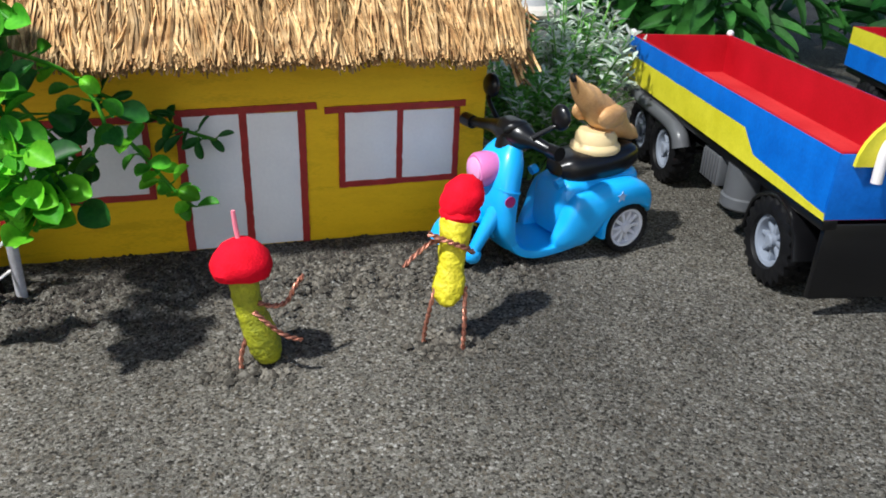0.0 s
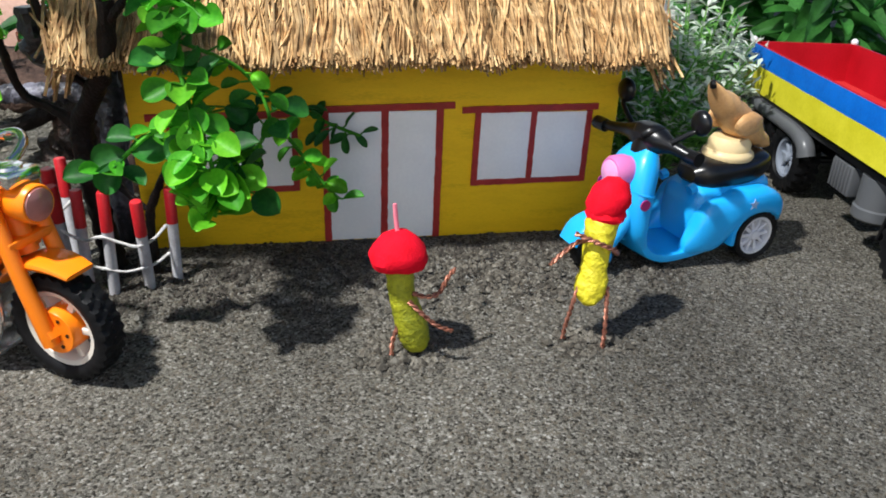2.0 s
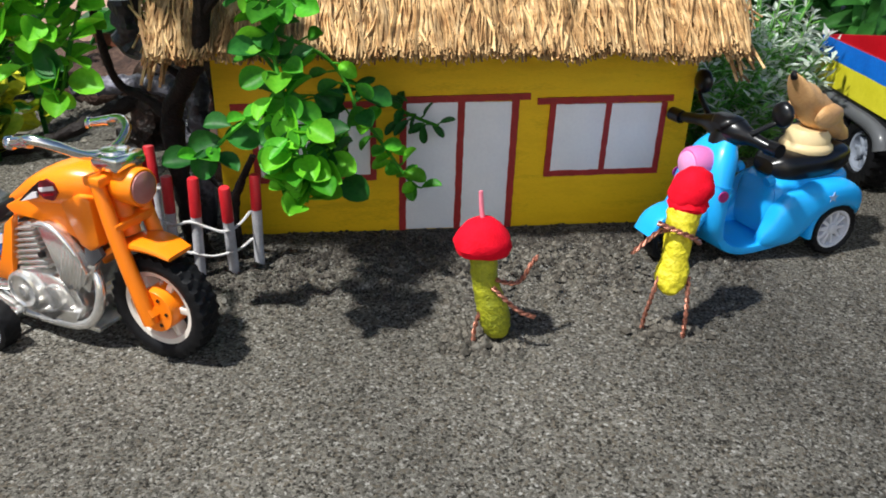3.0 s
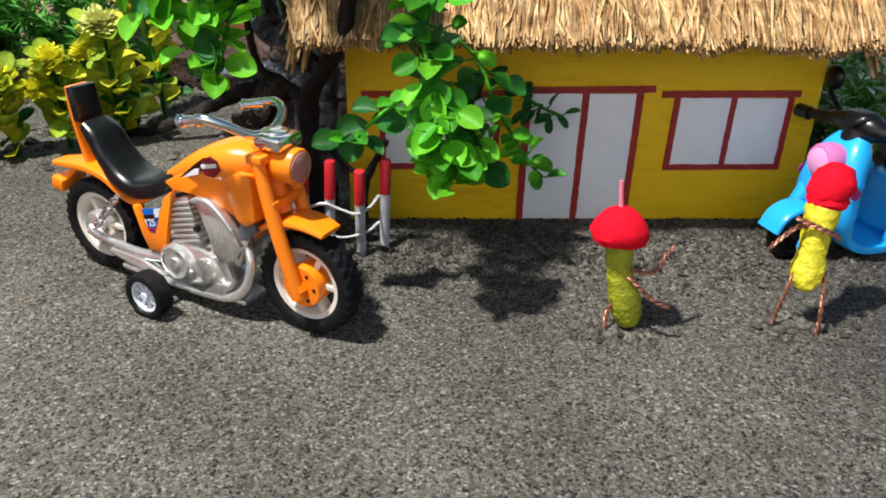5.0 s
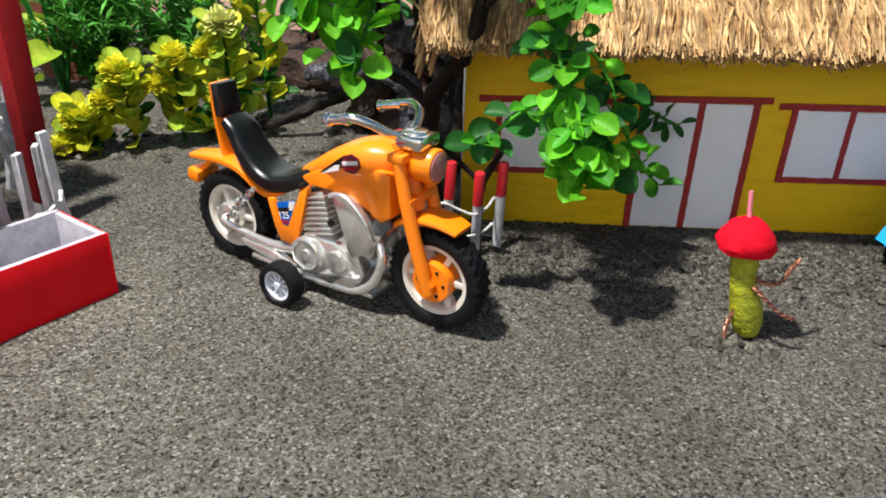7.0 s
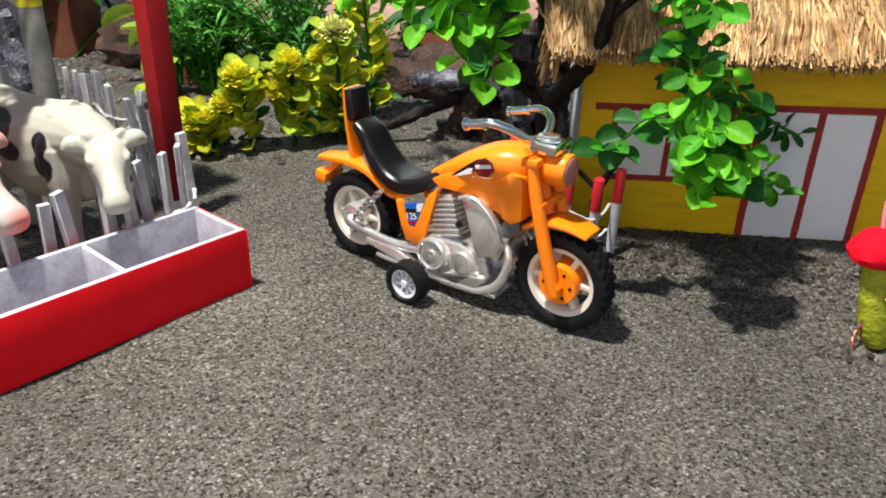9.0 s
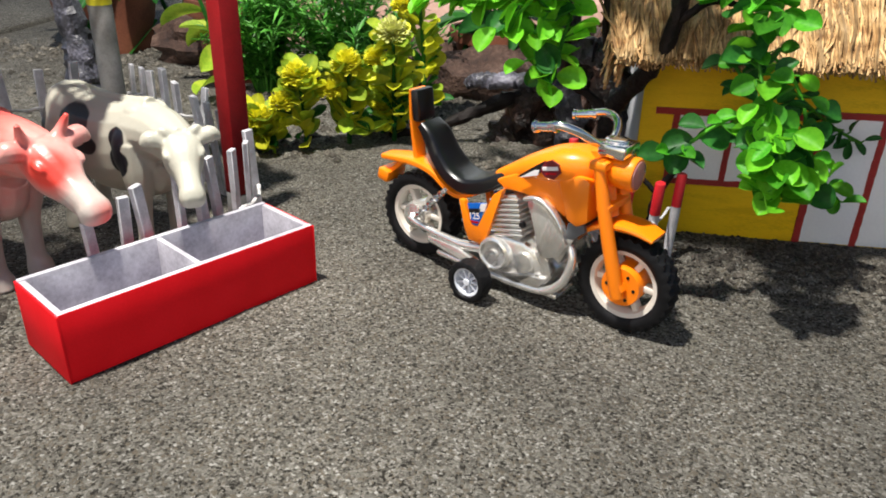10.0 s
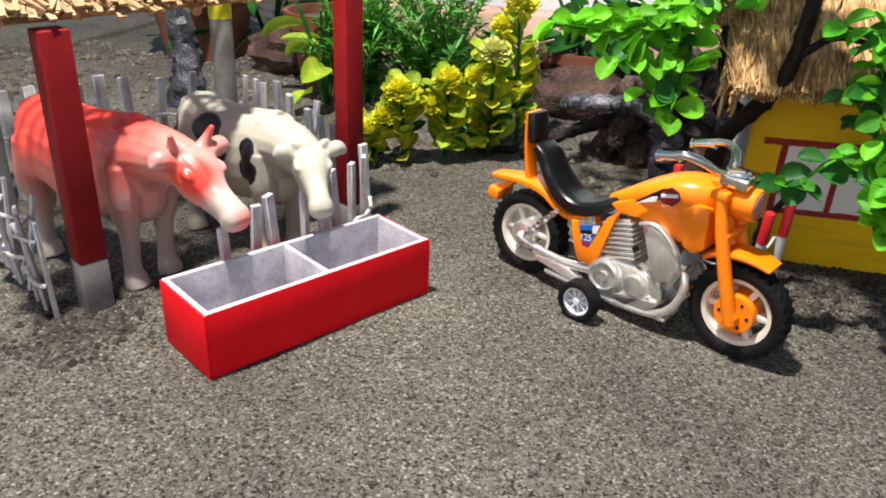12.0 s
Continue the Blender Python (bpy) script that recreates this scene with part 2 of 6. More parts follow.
CONCRETE = node_mat("concrete_kerb", [(0.20, 0.19, 0.175), (0.36, 0.34, 0.31)], 0.9, scale=25, fine=500, bump=0.5, depth=0.001)
POT_GREY = node_mat("grey_pot", [(0.30, 0.31, 0.32), (0.45, 0.46, 0.46)], 0.6, scale=30, fine=300, bump=0.1)


# ---- mesh helpers ----
def link_mesh(name, bm, material, parent=None, label="", smooth=True):
    me = bpy.data.meshes.new(name)
    bmesh.ops.recalc_face_normals(bm, faces=bm.faces[:])
    bm.to_mesh(me)
    bm.free()
    for mt in (material if isinstance(material, (list, tuple)) else [material]):
        me.materials.append(mt)
    if smooth:
        me.shade_smooth()
        me.set_sharp_from_angle(angle=radians(38))
    ob = new(name, me)
    ob.parent = parent
    return tagged(ob, label)


def part(name, bm, material, parent, label="", smooth=True):
    return link_mesh(name, bm, material, parent, label, smooth)


def thing(name, m, label, category, group="", kind=""):
    ob = new(name)
    ob.empty_display_size = 0.01
    ob.matrix_world = m
    return tagged(ob, label, category, group, kind)


def join(bm, other, slot=0):
    """Adds the bmesh other to bm, with that material slot."""
    base = [bm.verts.new(v.co) for v in other.verts]
    other.verts.index_update()
    for f in other.faces:
        g = bm.faces.new([base[v.index] for v in f.verts])
        g.material_index = slot
        g.smooth = True
    other.free()
    return bm


def box(cx, cy, cz, sx, sy, sz, bevel=0.0, rot=None, seg=2):
    bm = bmesh.new()
    bmesh.ops.create_cube(bm, size=1, matrix=Matrix.Diagonal((sx, sy, sz, 1)))
    if bevel:
        bmesh.ops.bevel(bm, geom=bm.edges[:], offset=bevel, segments=seg, profile=0.5, affect="EDGES")
    m = Matrix.Translation((cx, cy, cz))
    if rot:
        m = m @ Euler([radians(a) for a in rot]).to_matrix().to_4x4()
    bmesh.ops.transform(bm, matrix=m, verts=bm.verts[:])
    return bm


def rings(rows, caps=True):
    """Skin over closed rings of points, all with the same count."""
    bm = bmesh.new()
    rows = [[bm.verts.new(p) for p in r] for r in rows]
    k = len(rows[0])
    for a, b in zip(rows, rows[1:]):
        for i in range(k):
            bm.faces.new((a[i], a[(i + 1) % k], b[(i + 1) % k], b[i]))
    if caps:
        bm.faces.new(rows[0][::-1])
        bm.faces.new(rows[-1])
    return bm


def smooth_path(pts, per=6):
    """Catmull-Rom through points of any dimension."""
    p = [np.array(q, float) for q in pts]
    p = [2 * p[0] - p[1]] + p + [2 * p[-1] - p[-2]]
    out = []
    for a, b, c, d in zip(p, p[1:], p[2:], p[3:]):
        for i in range(per):
            t = i / per
            out.append(0.5 * (2 * b + (c - a) * t + (2 * a - 5 * b + 4 * c - d) * t * t + (3 * b - a - 3 * c + d) * t ** 3))
    out.append(p[-2])
    return out


def tube(pts, radius, sides=10, per=6, rough=0.0, seed=0, caps=True):
    """A round bar along points (x, y, z) or (x, y, z, radius)."""
    pts = [(*q, radius) if len(q) == 3 else q for q in pts]
    path = smooth_path(pts, per) if per > 1 else [np.array(q, float) for q in pts]
    up = Vector((0.13, 0.31, 0.94))
    rows = []
    for i, q in enumerate(path):
        a, b = path[max(0, i - 1)], path[min(len(path) - 1, i + 1)]
        d = Vector((b - a)[:3]).normalized()
        side = d.cross(up)
        if side.length < 0.2:
            side = d.cross(Vector((1, 0, 0)))
        side.normalize()
        up2 = side.cross(d).normalized()
        up = up2
        row = []
        for s in range(sides):
            w = 2 * math.pi * s / sides
            r = q[3]
            p = Vector(q[:3]) + (side * math.cos(w) + up2 * math.sin(w)) * r
            if rough:
                p += (side * math.cos(w) + up2 * math.sin(w)) * r * rough * noise.noise(p * (1.2 / max(r, 1e-4)) + Vector((seed, 0, 0)))
            row.append(p)
        rows.append(row)
    return rings(rows, caps)


def rod(a, b, r, r2=None, sides=12):
    r2 = r if r2 is None else r2
    return tube([(*a, r), (*b, r2)], r, sides, 1)


def lathe(profile, axis="z", sides=24, centre=(0, 0, 0), closed=False):
    """Turns (radius, height) pairs about an axis through centre."""
    bm = bmesh.new()
    c = Vector(centre)
    rows = []
    for r, h in profile:
        row = []
        for s in range(sides):
            w = 2 * math.pi * s / sides
            p = (r * math.cos(w), r * math.sin(w), h)
            if axis == "y":
                p = (p[0], h, p[1])
            elif axis == "x":
                p = (h, p[0], p[1])
            row.append(bm.verts.new(c + Vector(p)))
        rows.append(row)
    pairs = list(zip(rows, rows[1:]))
    if closed:
        pairs.append((rows[-1], rows[0]))
    for a, b in pairs:
        for i in range(sides):
            bm.faces.new((a[i], a[(i + 1) % sides], b[(i + 1) % sides], b[i]))
    if not closed:
        bm.faces.new(rows[0])
        bm.faces.new(rows[-1])
    return bm


def squircle(n, hw, hh, power):
    pts = []
    for i in range(n):
        w = 2 * math.pi * i / n
        c, s = math.cos(w), math.sin(w)
        pts.append((hw * math.copysign(abs(c) ** (2 / power), c), hh * math.copysign(abs(s) ** (2 / power), s)))
    return pts


def loft(sections, n=20, power=2.5, per=4):
    """A body along x: sections (x, y, z, half width in y, half height in z)."""
    path = smooth_path(sections, per)
    rows = []
    for x, y, z, hw, hh in path:
        rows.append([Vector((x, y + a, z + b)) for a, b in squircle(n, max(hw, 1e-4), max(hh, 1e-4), power)])
    return rings(rows)


def ribbon(path, n=14, power=3.0, per=5, y=0.0):
    """A bar whose line lies in the xz plane: (x, z, half width across y, half thickness)."""
    pts = smooth_path(path, per)
    rows = []
    for i, q in enumerate(pts):
        a, b = pts[max(0, i - 1)], pts[min(len(pts) - 1, i + 1)]
        d = Vector((b[0] - a[0], 0, b[1] - a[1])).normalized()
        nrm = Vector((-d.z, 0, d.x))
        rows.append([Vector((q[0], y, q[1])) + Vector((0, u, 0)) + nrm * v for u, v in squircle(n, q[2], q[3], power)])
    return rings(rows)


def plate(outline, y0, y1, bevel=0.0):
    """A flat piece with an outline in the xz plane, from y0 to y1."""
    bm = rings([[Vector((x, y, z)) for x, z in outline] for y in (y0, y1)])
    if bevel:
        bmesh.ops.bevel(bm, geom=bm.edges[:], offset=bevel, segments=2, profile=0.5, affect="EDGES")
    return bm


def blob(c, r, squash=(1, 1, 1), sub=2, lump=0.0, freq=1.0, seed=0):
    bm = bmesh.new()
    bmesh.ops.create_icosphere(bm, subdivisions=sub, radius=1)
    for v in bm.verts:
        d = v.co.normalized()
        k = 1 + lump * noise.noise(d * freq + Vector((seed * 7.1, seed * 3.3, 0)))
        v.co = Vector(c) + Vector((d.x * r * squash[0] * k, d.y * r * squash[1] * k, d.z * r * squash[2] * k))
    return bm


def turn(bm, m):
    bmesh.ops.transform(bm, matrix=m, verts=bm.verts[:])
    return bm


def wheel_parts(parent, y_axis_c, r, width, rim_r, rim_mat, tyre_label, rim_label, spokes=6, knobs=26, name="wheel", lug=0.035):
    """A wheel about the y axis at y_axis_c: tyre with tread blocks, rim with spokes."""
    c = Vector(y_axis_c)
    w = width / 2
    prof = [(rim_r * 0.98, -w * 0.75, 0), (rim_r * 1.06, -w * 0.95, 0), ((rim_r + r) / 2, -w, 0), (r * 0.95, -w * 0.86, 1), (r * 0.965, -w * 0.5, 1), (r * 0.965, -w * 0.08, 1), (r * 0.965, w * 0.08, 1),
            (r * 0.965, w * 0.5, 1), (r * 0.95, w * 0.86, 1), ((rim_r + r) / 2, w, 0), (rim_r * 1.06, w * 0.95, 0), (rim_r * 0.98, w * 0.75, 0)]
    sides = knobs * 4
    rows = []
    for pr, ph, tread in prof:
        row = []
        for q in range(sides):
            # chevron tread blocks, each half of a pitch high
            high = tread and (q + int(round(abs(ph) / w * 3))) % 4 < 2
            rr = pr * (1.035 - lug) / 1.0 + (r * lug if high else 0) if tread else pr
            a = 2 * math.pi * q / sides
            row.append(c + Vector((rr * math.cos(a), ph, rr * math.sin(a))))
        rows.append(row)
    tyre_bm = rings(rows + [rows[0]], caps=False)
    bmesh.ops.remove_doubles(tyre_bm, verts=tyre_bm.verts[:], dist=1e-7)
    wheel = part(name, tyre_bm, RUBBER, parent, tyre_label)
    rb = lathe([(rim_r, -w * 0.72), (rim_r, w * 0.72), (rim_r * 0.86, w * 0.66), (rim_r * 0.80, w * 0.2), (rim_r * 0.80, -w * 0.2), (rim_r * 0.86, -w * 0.66)], "y", 36, c, closed=True)
    join(rb, lathe([(rim_r * 0.2, -w * 0.78), (rim_r * 0.26, -w * 0.7), (rim_r * 0.26, w * 0.7), (rim_r * 0.2, w * 0.78)], "y", 18, c))
    for k in range(spokes):
        a = 2 * math.pi * k / spokes
        s = box(rim_r * 0.54, 0, 0, rim_r * 0.66, w * 0.85, rim_r * 0.17, rim_r * 0.03)
        turn(s, Matrix.Translation(c) @ Matrix.Rotation(a, 4, "Y"))
        join(rb, s)
    part("rim", rb, rim_mat, wheel, rim_label)
    return wheel


def leaf_mesh(name, length, width, cup=0.55, droop=0.25, tip=0.12, mats=None, wide=1.2):
    """One rounded leaf along +x, face up."""
    verts, faces = [], []
    rows, cols = 9, 7
    for i in range(rows):
        t = (1 - math.cos(math.pi * i / (rows - 1))) / 2
        w = width * 0.5 * max(tip * 0.3, math.sin(math.pi * t ** wide) ** 0.5)
        for j in range(cols):
            s = j / (cols - 1) * 2 - 1
            lift = cup * 0.5 * s * s * (w / width * 2) * width - droop * t * t * 0.6 * length + 0.12 * t * length
            verts.append((length * t, w * s * (1 - 0.12 * cup * s * s), lift - 0.03 * length * (1 - abs(s)) ** 3))
    for i in range(rows - 1):
        for j in range(cols - 1):
            k = i * cols + j
            faces.append((k, k + 1, k + cols + 1, k + cols))
    me = bpy.data.meshes.new(name)
    me.from_pydata(verts, [], faces)
    for m in mats or []:
        me.materials.append(m)
    me.shade_smooth()
    return me


def facing(pos, normal, along, size=1.0):
    """A pose at pos with z along normal and x near along."""
    z = Vector(normal).normalized()
    x = Vector(along)
    x = (x - z * x.dot(z)).normalized()
    y = z.cross(x)
    return Matrix.Translation(pos) @ Matrix((x, y, z)).transposed().to_4x4() @ Matrix.Scale(size, 4)


def pieces(name, verts, faces, material, parent=None, label="", kind="", smooth=False):
    me = bpy.data.meshes.new(name)
    me.from_pydata(verts, [], faces)
    for mt in (material if isinstance(material, (list, tuple)) else [material]):
        me.materials.append(mt)
    if smooth:
        me.shade_smooth()
    ob = new(name, me)
    ob.parent = parent
    return tagged(ob, label, kind=kind)


# ---- ground ----
def ground_height(x, y):
    h = 0.0009 * noise.noise(Vector((x * 60, y * 60, 0))) + 0.0016 * noise.noise(Vector((x * 13, y * 13, 3)))
    # loose, scuffed clods along the front of the house and round the dolls' feet
    d = math.exp(-((y - 0.475) / 0.040) ** 2) * (1 if 0.0 < x < 0.3 else 0.25)
    for fx, fy in ((0.222, 0.400), (0.132, 0.404)):
        d += 0.8 * math.exp(-((x - fx) / 0.020) ** 2 - ((y - fy) / 0.016) ** 2)
    clod = 0.0046 * noise.noise(Vector((x * 105, y * 105, 7))) + 0.0034 * abs(noise.noise(Vector((x * 230, y * 230, 2))))
    return h + d * clod


def build_ground():
    def steps(a, b, f0, f1, coarse, fine):
        """Even steps from a to b, finer between f0 and f1."""
        out = [a]
        while out[-1] < b - 1e-6:
            out.append(round(out[-1] + (fine if f0 <= out[-1] < f1 else coarse), 5))
        return out
    xs = [-60, -20, -7, -3, -1.6, -1.1] + steps(-0.85, 0.85, -0.02, 0.315, 0.005, 0.0020) + [1.1, 1.6, 3, 7, 20, 60]
    ys = [-60, -20, -7, -3, -1, -0.4, -0.1] + steps(0.02, 1.10, 0.37, 0.54, 0.005, 0.0020) + [1.4, 2, 4, 9, 20, 60]
    verts = [(x, y, ground_height(x, y) if abs(x) < 1.2 and -0.2 < y < 1.3 else 0) for y in ys for x in xs]
    w = len(xs)
    faces = [(j * w + i, j * w + i + 1, (j + 1) * w + i + 1, (j + 1) * w + i) for j in range(len(ys) - 1) for i in range(w - 1)]
    ob = pieces("ground", verts, faces, CEMENT, smooth=True)
    tagged(ob, "rough grey cement ground with exposed sandy aggregate", "ground", kind="structure")


build_ground()


def grit(name, count, xr, yr, size, material, label, rng, weight=None):
    verts, faces = [], []
    n = 0
    while n < count:
        x, y = rng.uniform(*xr), rng.uniform(*yr)
        if weight and rng.random() > weight(x, y):
            continue
        s = size * rng.uniform(0.45, 1.0) * (1.6 if rng.random() < 0.05 else 1)
        z = ground_height(x, y) + s * 0.12
        k = len(verts)
        a0 = rng.uniform(0, 6.28)
        for i in range(5):
            a = a0 + i * 1.2566 + rng.uniform(-0.3, 0.3)
            r = s * rng.uniform(0.38, 0.62)
            verts.append((x + r * math.cos(a), y + r * math.sin(a), z + s * rng.uniform(-0.15, 0.1)))
        verts.append((x + s * rng.uniform(-0.15, 0.15), y + s * rng.uniform(-0.15, 0.15), z + s * rng.uniform(0.25, 0.45)))
        faces += [(k + i, k + (i + 1) % 5, k + 5) for i in range(5)]
        n += 1
    tagged(pieces(name, verts, faces, material), label, "gravel", kind="stuff")


rng = random.Random(3)
grit("gravel", 26000, (-0.55, 0.55), (0.12, 0.72), 0.0016, GRIT, "fine pale and dark sand grains lying on the cement", rng)
grit("loose_soil", 4200, (-0.02, 0.31), (0.40, 0.535), 0.0030, SOIL, "dark crumbs of loose soil scattered before the house", rng,
     lambda x, y: math.exp(-((y - 0.50) / 0.035) ** 2) * (0.35 + 0.65 * (noise.noise(Vector((x * 22, y * 22, 1))) > 0)))
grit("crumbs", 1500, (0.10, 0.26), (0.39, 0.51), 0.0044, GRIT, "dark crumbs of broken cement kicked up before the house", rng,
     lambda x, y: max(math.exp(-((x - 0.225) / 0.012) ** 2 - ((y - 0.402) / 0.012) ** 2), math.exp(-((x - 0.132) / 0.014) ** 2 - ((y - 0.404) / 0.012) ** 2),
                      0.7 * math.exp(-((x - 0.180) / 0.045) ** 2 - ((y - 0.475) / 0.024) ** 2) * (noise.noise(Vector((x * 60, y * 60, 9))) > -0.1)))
grit("soil_patch", 700, (-0.38, -0.24), (0.30, 0.42), 0.004, SOIL, "dark soil crumbs at the foot of the shed fence", rng,
     lambda x, y: math.exp(-((x + 0.345) / 0.02) ** 2 - ((y - 0.34) / 0.03) ** 2))
grit("rubble", 2600, (-0.9, 0.1), (0.62, 1.0), 0.009, GRIT, "pale broken gravel round the plants behind", rng, lambda x, y: 0.25 + 0.75 * (noise.noise(Vector((x * 9, y * 9, 5))) > 0.1))


# ---- house ----
X0, X1, FRONT, BACK, WALL_H = -0.004, 0.281, 0.535, 0.70, 0.135
house = thing("model_house", pose(0, 0, 0), "mustard-yellow toy cottage with red-framed white panels and thatched roof", "house")


def brush_strip(x0, z0, x1, z1, width, seed, y=None, proud=0.0012):
    """A hand-painted strip on the front wall: uneven edges."""
    y = FRONT if y is None else y
    a, b = Vector((x0, 0, z0)), Vector((x1, 0, z1))
    d = (b - a).normalized()
    nrm = Vector((-d.z, 0, d.x))
    k = max(4, int((b - a).length / 0.003))
    rows = []
    for i in range(k + 1):
        p = a.lerp(b, i / k)
        wa = width / 2 * (1 + 0.22 * noise.noise(Vector((p.x * 260, p.z * 260, seed))))
        wb = width / 2 * (1 + 0.22 * noise.noise(Vector((p.x * 260, p.z * 260, seed + 9))))
        rows.append([p + nrm * wa + Vector((0, y - proud, 0)), p + nrm * wa + Vector((0, y + 0.0002, 0)),
                     p - nrm * wb + Vector((0, y + 0.0002, 0)), p - nrm * wb + Vector((0, y - proud, 0))])
    return rings(rows)


part("front_wall", box((X0 + X1) / 2, FRONT + 0.002, WALL_H / 2, X1 - X0, 0.004, WALL_H, 0.0004), YELLOW, house)
part("side_wall", box(X0 + 0.002, (FRONT + BACK) / 2 + 0.002, WALL_H / 2, 0.004, BACK - FRONT - 0.004, WALL_H, 0.0004), GREY_CARD, house, "bare grey card side wall")
part("side_wall", box(X1 - 0.002, (FRONT + BACK) / 2 + 0.002, WALL_H / 2, 0.004, BACK - FRONT - 0.004, WALL_H, 0.0004), GREY_CARD, house)
part("back_wall", box((X0 + X1) / 2, BACK + 0.002, WALL_H / 2, X1 - X0, 0.004, WALL_H, 0.0004), GREY_CARD, house)


def window(x0, x1, z0, z1, xm, lx0, lx1, seed):
    pane_z, pane_h = (z0 + z1) / 2, z1 - z0
    win = part("window", brush_strip(lx0, z1 + 0.0015, lx1, z1 + 0.0025, 0.0038, seed, proud=0.0016), RED_LINE, house, "red lintel strip")
    for a, b in ((x0, xm), (xm, x1)):
        part("pane", box((a + b) / 2, FRONT - 0.0004, pane_z, b - a - 0.001, 0.0012, pane_h - 0.001, 0.0003), WHITE_CARD, win, "plain white card pane")
    for s, (a, b, c, d) in enumerate(((x0, z0, x0 + 0.0008, z1), (xm, z0, xm + 0.0006, z1), (x1, z0, x1 + 0.0004, z1), (x0 - 0.0018, z0, x1 + 0.0018, z0 + 0.0006))):
        part("frame_strip", brush_strip(a, b, c, d, 0.0036, seed + s * 3, proud=0.0014 + 0.0001 * s), RED_LINE, win)
    return win


window(0.1925, 0.2625, 0.036, 0.0805, 0.2272, 0.1835, 0.2680, 11)
window(0.0165, 0.0850, 0.036, 0.0790, 0.0500, 0.0045, 0.0925, 31)
door = part("door", brush_strip(0.0965, 0.0835, 0.1790, 0.0850, 0.0038, 51, proud=0.0016), RED_LINE, house, "red lintel strip")
for a, b in ((0.1035, 0.1370), (0.1370, 0.1690)):
    part("door_panel", box((a + b) / 2, FRONT - 0.0004, 0.0415, b - a - 0.0008, 0.0012, 0.081, 0.0003), WHITE_CARD, door, "plain white card door leaf")
for s, x in enumerate((0.1025, 0.1370, 0.1696)):
    part("door_post", brush_strip(x, 0.0005, x + 0.0006, 0.0832, 0.0042, 60 + 4 * s, proud=0.0014), RED_LINE, door)

# roof: sloping underlay, then straws laid down the slope in courses
EAVE_Y, EAVE_Z, RIDGE_Y, RIDGE_Z = 0.500, 0.118, 0.6175, 0.222
RX0, RX1 = -0.026, 0.288
roof_bm = bmesh.new()
for sy in (1, -1):
    a = [Vector((x, RIDGE_Y + sy * (EAVE_Y - RIDGE_Y) * f, RIDGE_Z + (EAVE_Z - RIDGE_Z) * f)) for x in (RX0 + 0.003, RX1 - 0.004) for f in (0, 0.93)]
    n_up = Vector((0, -sy * (RIDGE_Z - EAVE_Z), RIDGE_Y - EAVE_Y)).normalized()
    lo = [p - n_up * 0.010 for p in a]
    hi = [p - n_up * 0.002 for p in a]
    join(roof_bm, rings([[lo[0], lo[1], lo[3], lo[2]], [hi[0], hi[1], hi[3], hi[2]]]))
roof = part("roof", roof_bm, STRAW_DARK, house, "thatched roof of bundled dry straw")


